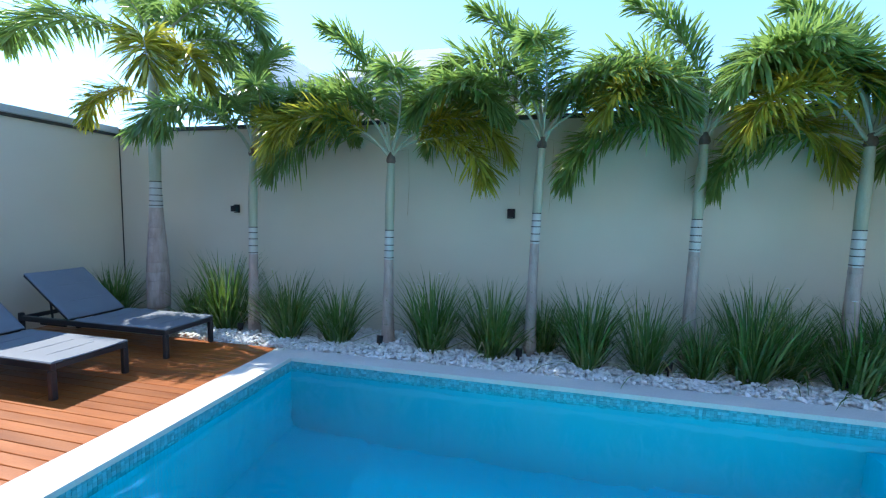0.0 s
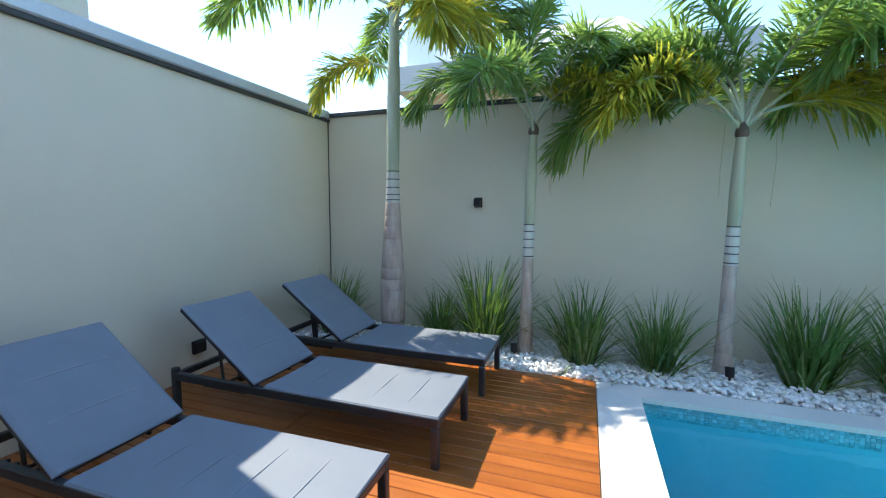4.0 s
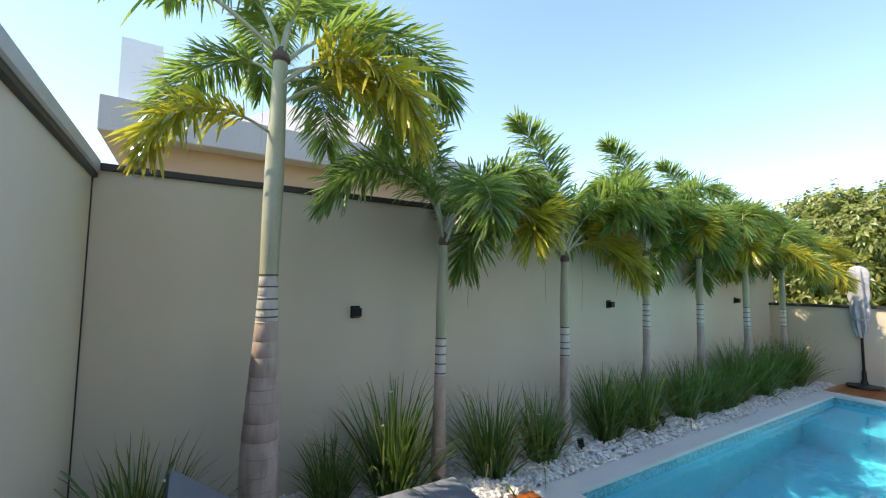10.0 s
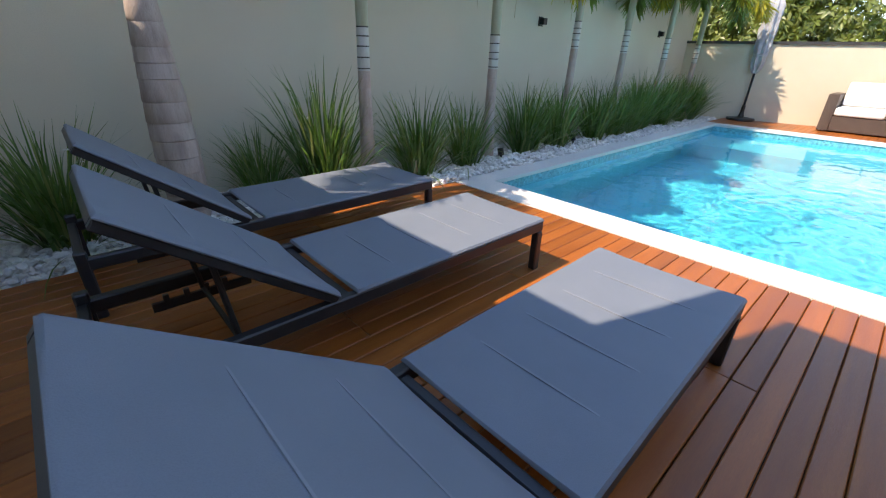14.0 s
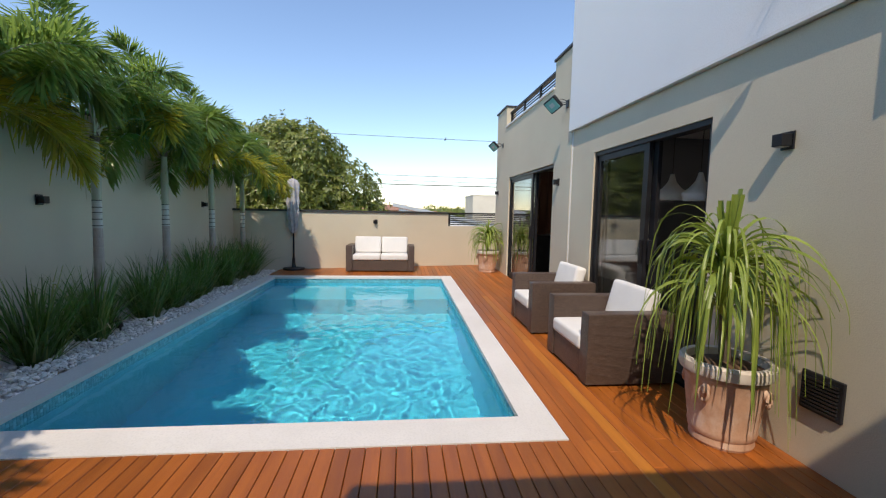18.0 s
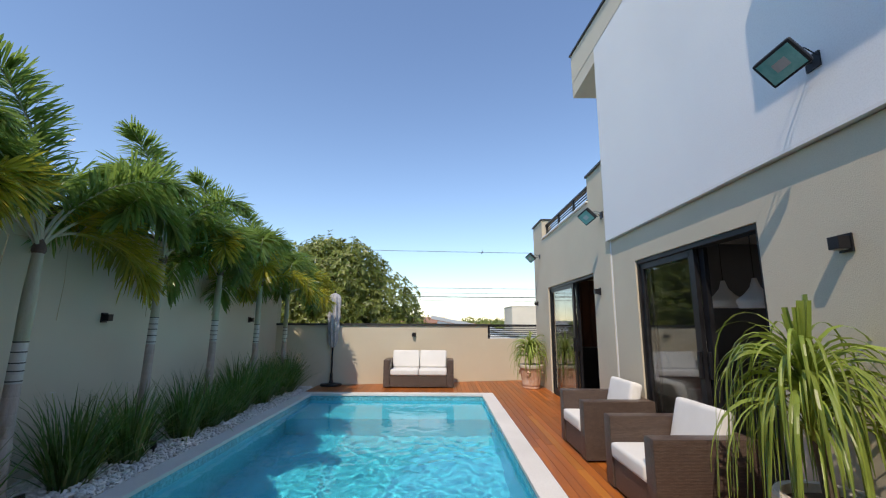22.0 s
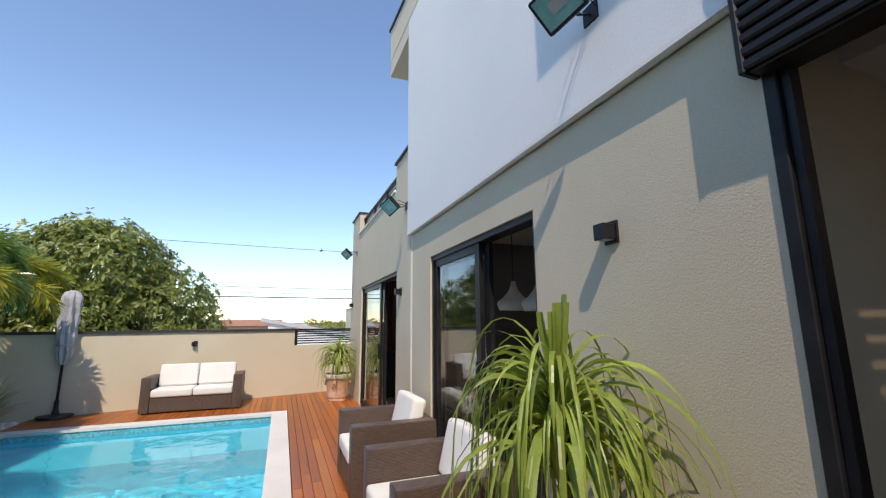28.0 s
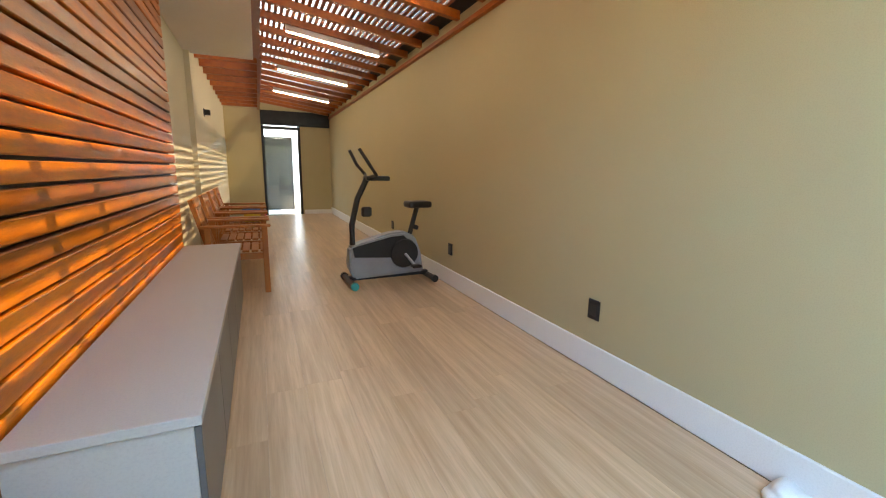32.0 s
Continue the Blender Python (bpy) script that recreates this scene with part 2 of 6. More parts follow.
STRAP = leafy("strap_green", (0.19, 0.27, 0.05), (0.32, 0.40, 0.085), (0.38, 0.50, 0.08), 0.4)
PETIOLE = mat("palm_petiole", (0.36, 0.40, 0.27), (0.50, 0.53, 0.40), 5, 60, 0.55, 0.2, 0.001)
DRYLEAF = mat("dry_leaf", (0.36, 0.27, 0.14), (0.50, 0.40, 0.22), 9, 80, 0.8, 0.2, 0.001)
TREELEAF = leafy("tree_leaf", (0.11, 0.15, 0.03), (0.24, 0.28, 0.065), (0.34, 0.40, 0.05), 0.34, scale=1.2, island=0.4, turned=((0.30, 0.32, 0.09), 0.18))
BARK = mat("bark", (0.10, 0.075, 0.055), (0.17, 0.13, 0.10), 6, 40, 0.9, 0.8, 0.01)
CANVAS = mat("canvas_grey", (0.36, 0.36, 0.38), (0.52, 0.52, 0.54), 11, 160, 0.9, 0.3, 0.003)
# room plaster and floor: interior dimness is put into the base colours
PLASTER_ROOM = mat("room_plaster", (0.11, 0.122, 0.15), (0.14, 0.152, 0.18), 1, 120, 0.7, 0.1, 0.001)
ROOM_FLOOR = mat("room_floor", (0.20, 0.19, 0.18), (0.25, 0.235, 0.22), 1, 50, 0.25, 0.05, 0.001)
ROOMWOOD = mat("room_wood", (0.13, 0.05, 0.025), (0.20, 0.08, 0.04), 2, 30, 0.45, 0.2, 0.001, stretch=(4, 4, 0.6))
GROUND = mat("ground_earth", (0.12, 0.13, 0.06), (0.22, 0.19, 0.12), 0.05, 3, 0.95, 0.4, 0.05)
ROOFGREY = mat("roof_grey", (0.42, 0.40, 0.40), (0.50, 0.48, 0.47), 0.7, 40, 0.85, 0.3, 0.004)
NBWALL = mat("neighbour_wall", (0.46, 0.31, 0.20), (0.52, 0.36, 0.24), 0.8, 60, 0.85, 0.3, 0.004)
TILERED = mat("roof_tile_red", (0.36, 0.17, 0.10), (0.46, 0.25, 0.16), 1.5, 20, 0.9, 0.5, 0.01, rand=0.1)
CABTOP = mat("cabinet_grey", (0.46, 0.43, 0.39), (0.50, 0.47, 0.43), 1.5, 150, 0.45, 0.1, 0.001)
CABFRONT = mat("cabinet_front", (0.10, 0.095, 0.09), (0.13, 0.125, 0.12), 1.5, 120, 0.35, 0.1, 0.001)
PLASTIC_G = mat("plastic_grey", (0.27, 0.28, 0.30), (0.31, 0.32, 0.34), 6, 150, 0.4, 0.1, 0.001)
PLASTIC_B = mat("plastic_black", (0.012, 0.012, 0.013), (0.02, 0.02, 0.022), 6, 150, 0.38, 0.1, 0.001)
TEAL = mat("plastic_teal", (0.02, 0.30, 0.30), (0.03, 0.35, 0.34), 6, 100, 0.4, 0.1, 0.001)
TOYBLUE = mat("toy_blue", (0.03, 0.16, 0.50), (0.04, 0.20, 0.58), 6, 100, 0.4, 0.05, 0.001)
TOYRED = mat("toy_red", (0.55, 0.03, 0.06), (0.62, 0.05, 0.10), 6, 100, 0.4, 0.05, 0.001)
TOYYELLOW = mat("toy_yellow", (0.70, 0.45, 0.03), (0.75, 0.50, 0.05), 6, 100, 0.4, 0.05, 0.001)
GLASS = clear("window_glass", (0.80, 0.84, 0.85))
LAMPGLASS = mat("lamp_glass", (0.14, 0.44, 0.41), (0.28, 0.58, 0.54), 14, 60, 0.12, 0.05, 0.001)
LED = glowing("led_tube", (1.0, 0.95, 0.86), 3.2)
SPOT = glowing("downlight", (1.0, 0.93, 0.84), 14.0)


def pool_material():
    m = bpy.data.materials.new("pool_mosaic")
    n, l, p = nodes_of(m)
    co = n.new("ShaderNodeTexCoord").outputs["Object"]
    br = n.new("ShaderNodeTexBrick")
    br.offset = 0
    br.inputs["Scale"].default_value = 1.0
    br.inputs["Brick Width"].default_value = 0.026
    br.inputs["Row Height"].default_value = 0.026
    br.inputs["Mortar Size"].default_value = 0.0014
    br.inputs["Color1"].default_value = (0.03, 0.62, 0.80, 1)
    br.inputs["Color2"].default_value = (0.04, 0.68, 0.84, 1)
    br.inputs["Mortar"].default_value = (0.14, 0.52, 0.64, 1)
    l.new(co, br.inputs["Vector"])
    col = mixed(n, l, mult(n, l, noise_of(n, l, co, 0.8), 0.25), br.outputs["Color"], (0.03, 0.60, 0.78))
    l.new(col, p.inputs["Base Color"])
    p.inputs["Roughness"].default_value = 0.35
    return m


def sheet_material():
    """Cloudy translucent roofing sheet."""
    m = mat("cloudy_sheet", (0.70, 0.70, 0.70), (0.80, 0.80, 0.80), 2, 60, 0.4, 0.1, 0.001)
    n, l, p = nodes_of(m)
    tr, tl = n.new("ShaderNodeBsdfTransparent"), n.new("ShaderNodeBsdfTranslucent")
    tr.inputs["Color"].default_value = (0.62, 0.58, 0.53, 1)
    tl.inputs["Color"].default_value = (0.66, 0.62, 0.61, 1)
    a, b = n.new("ShaderNodeMixShader"), n.new("ShaderNodeMixShader")
    a.inputs[0].default_value, b.inputs[0].default_value = 0.14, 0.10
    l.new(tr.outputs[0], a.inputs[1])
    l.new(tl.outputs[0], a.inputs[2])
    l.new(a.outputs[0], b.inputs[1])
    l.new(p.outputs[0], b.inputs[2])
    l.new(b.outputs[0], n["Material Output"].inputs["Surface"])
    return m


SHEET = sheet_material()
POOLBLUE = pool_material()
BANDTILE = mat("band_tile", (0.10, 0.44, 0.54), (0.18, 0.54, 0.62), 20, 150, 0.2, 0.1, 0.001, island=0.25)


def water_material():
    m = bpy.data.materials.new("pool_water")
    n, l, p = nodes_of(m)
    co = n.new("ShaderNodeTexCoord").outputs["Object"]
    p.inputs["Base Color"].default_value = (0.62, 0.975, 1.0, 1)
    p.inputs["Specular IOR Level"].default_value = 0.15
    p.inputs["Roughness"].default_value = 0.0
    p.inputs["Transmission Weight"].default_value = 1.0
    p.inputs["IOR"].default_value = 1.33
    b1 = n.new("ShaderNodeBump")
    b1.inputs["Strength"].default_value, b1.inputs["Distance"].default_value = 0.12, 0.005
    l.new(noise_of(n, l, co, 14, 2, 0.4), b1.inputs["Height"])
    l.new(b1.outputs[0], p.inputs["Normal"])
    return m


WATER = water_material()


def weave_material():
    m = bpy.data.materials.new("wicker_brown")
    n, l, p = nodes_of(m)
    geo = n.new("ShaderNodeTexCoord").outputs["Object"]
    sep = n.new("ShaderNodeSeparateXYZ")
    l.new(geo, sep.inputs[0])
    add = n.new("ShaderNodeMath")
    add.operation = "ADD"
    l.new(sep.outputs["X"], add.inputs[0])
    l.new(sep.outputs["Y"], add.inputs[1])
    comb = n.new("ShaderNodeCombineXYZ")
    l.new(add.outputs[0], comb.inputs["X"])
    l.new(sep.outputs["Z"], comb.inputs["Y"])
    br = n.new("ShaderNodeTexBrick")
    br.offset = 0.5
    br.inputs["Scale"].default_value = 1
    br.inputs["Brick Width"].default_value = 0.034
    br.inputs["Row Height"].default_value = 0.0095
    br.inputs["Mortar Size"].default_value = 0.0016
    br.inputs["Mortar Smooth"].default_value = 0.6
    br.inputs["Color1"].default_value = (0.085, 0.055, 0.042, 1)
    br.inputs["Color2"].default_value = (0.12, 0.082, 0.064, 1)
    br.inputs["Mortar"].default_value = (0.022, 0.014, 0.011, 1)
    l.new(comb.outputs[0], br.inputs["Vector"])
    l.new(br.outputs["Color"], p.inputs["Base Color"])
    p.inputs["Roughness"].default_value = 0.42
    bp = n.new("ShaderNodeBump")
    bp.invert = True
    bp.inputs["Strength"].default_value, bp.inputs["Distance"].default_value = 0.7, 0.004
    l.new(br.outputs["Fac"], bp.inputs["Height"])
    l.new(bp.outputs[0], p.inputs["Normal"])
    return m


WICKER = weave_material()


# ---- mesh tools ----
def box(bm, x0, x1, y0, y1, z0, z1, bevel=0.0, seg=1, m=None):
    r = bmesh.ops.create_cube(bm, size=1)
    vs = r["verts"]
    for v in vs:
        v.co = Vector(((x0 + x1) / 2 + v.co.x * (x1 - x0), (y0 + y1) / 2 + v.co.y * (y1 - y0), (z0 + z1) / 2 + v.co.z * (z1 - z0)))
        if m:
            v.co = m @ v.co
    if bevel:
        es = list({e for v in vs for e in v.link_edges})
        bmesh.ops.bevel(bm, geom=es, offset=bevel, segments=seg, profile=0.6, affect="EDGES")
    return bm


def prism(bm, pts, z0, z1):
    """Upright prism on a ground outline."""
    a = [bm.verts.new((x, y, z0)) for x, y in pts]
    b = [bm.verts.new((x, y, z1)) for x, y in pts]
    n = len(pts)
    bm.faces.new(b)
    bm.faces.new(a[::-1])
    for i in range(n):
        bm.faces.new((a[i], a[(i + 1) % n], b[(i + 1) % n], b[i]))
    bmesh.ops.recalc_face_normals(bm, faces=bm.faces[:])
    return bm


def tube(bm, pts, radii, seg=10, caps=True, flat=1.0):
    pts = [Vector(p) for p in pts]
    rings = []
    up = Vector((0, 0, 1))
    for i, p in enumerate(pts):
        d = (pts[min(i + 1, len(pts) - 1)] - pts[max(i - 1, 0)]).normalized()
        side = d.cross(up)
        if side.length < 1e-3:
            side = d.cross(Vector((0, 1, 0)))
        side.normalize()
        top = side.cross(d)
        r = radii[i] if isinstance(radii, (list, tuple)) else radii
        rings.append([bm.verts.new(p + side * (r * math.cos(a)) + top * (r * flat * math.sin(a))) for a in [2 * math.pi * k / seg for k in range(seg)]])
    for a, b in zip(rings, rings[1:]):
        for k in range(seg):
            bm.faces.new((a[k], a[(k + 1) % seg], b[(k + 1) % seg], b[k]))
    if caps:
        bm.faces.new(rings[0][::-1])
        bm.faces.new(rings[-1])
    return bm


def lathe(bm, profile, seg=32, centre=(0, 0)):
    """Turned body: profile of (radius, z)."""
    rings = []
    for r, z in profile:
        rings.append([bm.verts.new((centre[0] + r * math.cos(2 * math.pi * k / seg), centre[1] + r * math.sin(2 * math.pi * k / seg), z)) for k in range(seg)])
    for a, b in zip(rings, rings[1:]):
        for k in range(seg):
            bm.faces.new((a[k], a[(k + 1) % seg], b[(k + 1) % seg], b[k]))
    bm.faces.new(rings[0][::-1])
    bm.faces.new(rings[-1])
    return bm


def mesh_of(name, bm, material, smooth=0.0):
    me = bpy.data.meshes.new(name)
    bmesh.ops.recalc_face_normals(bm, faces=bm.faces[:])
    bm.to_mesh(me)
    bm.free()
    me.materials.append(material)
    if smooth:
        me.shade_smooth()
        me.set_sharp_from_angle(angle=radians(smooth))
    return me


def part(name, bm, material, parent, label="", smooth=0.0, at=None):
    me = bm if isinstance(bm, bpy.types.Mesh) else mesh_of(name, bm, material, smooth)
    ob = new(name, me)
    if at is not None:
        ob.matrix_basis = at
    ob.parent = parent
    if label:
        ob["label"] = label
    return ob


def thing(name, label, category, m=None, group="", kind=""):
    ob = new(name)
    ob.empty_display_size = 0.1
    if m is not None:
        ob.matrix_basis = m
    return tagged(ob, label, category, group, kind)


def solid(name, bm, material, label, category, group="", kind="", smooth=0.0, m=None):
    ob = new(name, mesh_of(name, bm, material, smooth))
    if m is not None:
        ob.matrix_basis = m
    return tagged(ob, label, category, group, kind)


def B():
    return bmesh.new()


def bx(x0, x1, y0, y1, z0, z1, bevel=0.0, seg=1):
    return box(B(), x0, x1, y0, y1, z0, z1, bevel, seg)


def raw(name, verts, faces, material, smooth=False):
    me = bpy.data.meshes.new(name)
    me.from_pydata(verts, [], faces)
    me.materials.append(material)
    if smooth:
        me.shade_smooth()
    return me


# ---- the large structure ----
YF = -6.24          # garden face of the house
GX0, GX1 = 0.095, 2.535   # long room: boundary wall and house wall
GYE = -17.70        # end wall of the long room


def structure(name, bm, material, label, category, smooth=0.0):
    return solid(name, bm, material, label, category, kind="structure", smooth=smooth)


PX0, PX1, PN, PS = 3.498, 9.694, -1.169, -4.71      # pool, inside
OX0, OX1, ON, OS = 3.205, 9.90, -0.965, -4.935     # outer edge of its coping


def east_x(y):
    return 10.633 - y * 0.22


structure("ground", prism(B(), [(-2500, -2500), (2500, -2500), (2500, 2500), (-2500, 2500)], -2.4, -2.2), GROUND, "dry earth and scrub spreading to the horizon", "ground")

wn_ = structure("wall_north", bx(-0.2, 10.84, 0, 0.2, -0.6, 2.53), STUCCO, "tall beige stucco garden wall behind the palms", "wall")
part("coping", bx(-0.24, 10.88, -0.035, 0.24, 2.53, 2.58, 0.004), DARKCAP_SHADE, wn_, "dark metal capping")
ww = structure("wall_west", bx(-0.2, 0, -6.44, 0, -0.6, 2.475), STUCCO, "beige stucco boundary wall behind the loungers", "wall")
# this dark strip paints the shadow line below the flashing
part("coping", bx(-0.26, 0.03, -6.44, -0.002, 2.475, 2.51, 0.003), DARKCAP_SHADE, ww, "dark strip put in as the shadow line under the capping")
part("flashing", bx(-0.28, 0.045, -6.44, -0.02, 2.51, 2.605, 0.012), GALV, ww, "folded grey metal flashing")
part("joint", bx(0.0, 0.008, -0.014, -0.002, 0.0, 2.475), DARKCAP_SHADE, ww, "dark open corner joint")
# unseen blocks added above the boundary wall to shade deck and house front
structure("shade_pier", bx(-0.22, 0.0, -5.74, -5.42, 3.962, 5.2), STUCCO, "unseen pier added to cast shade on the house front", "wall")
structure("shade_wall", bx(-0.22, 0.0, -17.9, -2.62, 2.607, 3.96), STUCCO, "unseen wall block added to cast shade on the deck", "wall")

# low wall at the far end, slightly askew
def askew(y0, y1, x_in, thick, z0, z1):
    return prism(B(), [(east_x(y0) + x_in, y0), (east_x(y1) + x_in, y1), (east_x(y1) + x_in + thick, y1), (east_x(y0) + x_in + thick, y0)], z0, z1)


we = structure("wall_east", askew(0.1, -5.05, 0, 0.18, -0.6, 1.375), STUCCO_G, "low beige stucco wall at the end of the deck", "wall")
part("coping", askew(0.1, -5.05, -0.03, 0.24, 1.375, 1.425), DARKCAP_SHADE, we, "dark metal capping")
part("lower_wall", askew(-5.05, -8.2, 0, 0.18, -0.6, 1.05), STUCCO_G, we)
lv = thing("louvre_fence", "black horizontal louvre fence on the low wall", "fence")
for z in np.arange(1.08, 1.37, 0.052):
    part("slat", askew(-5.10, -8.1, 0.05, 0.03, float(z), float(z) + 0.028), BLACK, lv)
part("rail", askew(-5.05, -8.2, 0.02, 0.09, 1.375, 1.415), BLACK, lv)
for y in (-5.08, -6.5, -8.1):
    part("post", askew(y + 0.03, y - 0.03, 0.03, 0.07, 1.05, 1.375), BLACK, lv)

# house front
W1 = (3.832, 5.848, 2.219)
D2 = (7.237, 10.053, 2.235)
TH = 0.2
ws = B()
box(ws, 2.43, W1[0], YF - TH, YF, -0.6, 2.60)
box(ws, W1[0], W1[1], YF - TH, YF, W1[2], 2.60)
box(ws, W1[0], W1[1], YF - TH, YF, -0.6, -0.03)
box(ws, W1[1], 6.52, YF - TH, YF, -0.6, 2.60)
house = structure("wall_south", ws, STUCCO_G, "beige textured stucco house front with sliding doors", "wall")
far = B()
box(far, 6.55, 7.31, YF - TH, YF + 0.012, D2[2], 3.81)
box(far, 6.55, D2[0], YF - TH, YF + 0.012, -0.6, D2[2])
box(far, 7.31, D2[1], YF - TH, YF + 0.012, D2[2], 3.40)
box(far, D2[0], D2[1], YF - TH, YF + 0.012, -0.6, -0.03)
box(far, D2[1], 11.34, YF - TH, YF + 0.012, -0.6, 3.40)
box(far, 10.43, 11.34, YF - TH, YF + 0.012, 3.40, 3.87)
box(far, 11.14, 11.34, YF - 6.15, YF - TH, -0.6, 3.50)
part("far_wall", far, STUCCO_G, house)
part("joint_strip", bx(6.52, 6.55, YF - TH, YF + 0.006, -0.05, 2.60), WHITE, house, "pale vertical movement joint")
part("parapet_cap", bx(6.58, 7.33, YF - TH - 0.03, YF + 0.04, 3.81, 3.85, 0.004), DARKCAP_SHADE, house)
part("parapet_cap", bx(10.41, 11.38, YF - TH - 0.03, YF + 0.04, 3.87, 3.91, 0.004), DARKCAP_SHADE, house)
part("parapet_cap", bx(7.33, 10.41, YF - TH - 0.02, YF + 0.04, 3.40, 3.435, 0.004), WHITE, house)
rail = thing("balcony_railing", "black metal railing with horizontal bars above the house front", "railing")
for z in (3.485, 3.535, 3.585, 3.635, 3.685):
    part("bar", tube(B(), [(7.31, YF - 0.1, z), (10.43, YF - 0.1, z)], 0.012, 8), BLACK, rail)
part("handrail", bx(7.31, 10.43, YF - 0.13, YF - 0.07, 3.725, 3.765, 0.004), BLACK, rail)
for x in (7.36, 8.36, 9.37, 10.38):
    part("post", bx(x - 0.02, x + 0.02, YF - 0.12, YF - 0.08, 3.435, 3.725), BLACK, rail)

def wall_strip():
    b = B()
    v = [b.verts.new((x, y, z)) for y in (YF + 0.05, YF - 0.12) for x, z in ((1.62, 2.85), (2.10, 2.85), (2.10, 5.48), (1.62, 5.46))]
    for f in ((0, 1, 2, 3), (7, 6, 5, 4), (0, 4, 5, 1), (1, 5, 6, 2), (2, 6, 7, 3), (3, 7, 4, 0)):
        b.faces.new([v[i] for i in f])
    return b


# white upper storey with its sloping roof edge
up = B()
outline = [(2.10, 2.85), (2.43, 2.85), (2.43, 2.625), (6.578, 2.625), (6.578, 5.665), (2.10, 5.48)]
fr = [up.verts.new((x, YF + 0.05, z)) for x, z in outline]
bk = [up.verts.new((x, YF - (4.0 if x > 1 else 0.15), z)) for x, z in outline]
up.faces.new(fr)
up.faces.new(bk[::-1])
for i in range(len(outline)):
    j = (i + 1) % len(outline)
    up.faces.new((fr[i], fr[j], bk[j], bk[i]))
upper = structure("wall_upper", up, STUCCO_W, "white stucco upper storey of the house", "wall")
part("parapet", wall_strip(), STUCCO_W, upper)
part("drip_edge", bx(2.43, 6.578, YF + 0.01, YF + 0.054, 2.602, 2.625), WHITE, upper)
roof = B()
pr_ = [(7.62, 5.71), (7.62, 6.25), (2.10, 5.50), (2.10, 5.44)]
f2 = [roof.verts.new((x, YF + 0.055, z)) for x, z in pr_]
b2 = [roof.verts.new((x, YF - 4.3, z)) for x, z in pr_]
roof.faces.new(f2)
roof.faces.new(b2[::-1])
for i in range(4):
    j = (i + 1) % 4
    roof.faces.new((f2[i], f2[j], b2[j], b2[i]))
rf = structure("roof", roof, STUCCO, "beige rendered roof edge overhanging the house front", "roof")
part("eave_box", bx(6.58, 7.62, YF - 4.3, YF + 0.05, 5.43, 5.708), STUCCO, rf)
cap = B()
fc = [cap.verts.new((x, y, z)) for y in (YF + 0.08, YF - 4.33) for x, z in ((7.66, 6.258), (7.66, 6.29), (2.10, 5.535), (2.10, 5.503))]
for q in ((0, 1, 2, 3), (7, 6, 5, 4), (0, 4, 5, 1), (1, 5, 6, 2), (2, 6, 7, 3), (3, 7, 4, 0)):
    cap.faces.new([fc[i] for i in q])
part("roof_cap", cap, DARKCAP_SHADE, rf, "dark metal edge of the roof")
part("beam_end", bx(1.50, 2.71, YF + 0.052, YF + 0.37, 4.27, 5.0), STUCCO, rf, "beige boxed beam under the roof")

# rooms behind the sliding doors
rm = B()
box(rm, 2.85, 11.14, -10.9, -10.7, -0.05, 3.0)
box(rm, 6.50, 6.66, -10.7, YF - TH, -0.05, 2.6)
structure("wall_room", rm, PLASTER_ROOM, "room walls behind the glass, their colour darkened for a dim interior", "wall")
structure("floor_room", bx(2.85, 11.14, -10.7, YF - TH, -0.08, -0.01), ROOM_FLOOR, "polished tiles inside the house, their colour darkened for a dim interior", "floor")
structure("ceiling_room", bx(2.85, 11.14, -10.7, YF - TH, 2.56, 2.66), WHITE, "white ceiling inside the house", "ceiling")
structure("roof_slab", bx(6.60, 11.14, -12.4, YF - TH, 2.66, 3.0), STUCCO, "flat roof slab of the low wing", "roof")
structure("wall_back", bx(2.85, 11.34, -12.6, -12.4, -0.6, 5.0), STUCCO, "plain rear house wall", "wall")


def sliding_door(name, x0, x1, z1, mid, label, y):
    d = thing(name, label, "door", kind="structure")
    for a, b in ((x0, x0 + 0.045), (x1 - 0.045, x1)):
        part("jamb", bx(a, b, y - 0.14, y - 0.02, 0, z1 - 0.05, 0.003), BLACK, d)
    part("head", bx(x0, x1, y - 0.14, y - 0.02, z1 - 0.05, z1, 0.003), BLACK, d)
    part("track", bx(x0 + 0.045, x1 - 0.045, y - 0.14, y - 0.02, -0.028, 0.012), BLACK, d)
    for a, b, yy in ((mid, x1 - 0.045, y - 0.06), (mid - 0.07, x1 - 0.12, y - 0.115)):
        if a < x0 + 0.05:
            a = x0 + 0.05
        leaf = part("leaf", bx(a, a + 0.085, yy - 0.02, yy + 0.02, 0.012, z1 - 0.05), BLACK, d, "black aluminium sliding leaf")
        part("stile", bx(b - 0.07, b, yy - 0.02, yy + 0.02, 0.012, z1 - 0.05), BLACK, leaf)
        part("bottom_rail", bx(a + 0.07, b - 0.07, yy - 0.02, yy + 0.02, 0.012, 0.10), BLACK, leaf)
        part("top_rail", bx(a + 0.07, b - 0.07, yy - 0.02, yy + 0.02, z1 - 0.12, z1 - 0.05), BLACK, leaf)
        pane = part("pane", bx(a + 0.07, b - 0.07, yy - 0.004, yy + 0.004, 0.10, z1 - 0.12), GLASS, leaf)
        pane.visible_shadow = False
        part("handle", bx(a + 0.02, a + 0.05, yy + 0.02, yy + 0.05, 0.95, 1.2, 0.005), BLACK, leaf)
    return d


sliding_door("door_1", W1[0], W1[1], W1[2], 4.72, "black framed sliding glass door reflecting the garden", YF)
sliding_door("door_2", D2[0], D2[1], D2[2], 8.45, "black framed sliding glass door standing half open", YF)

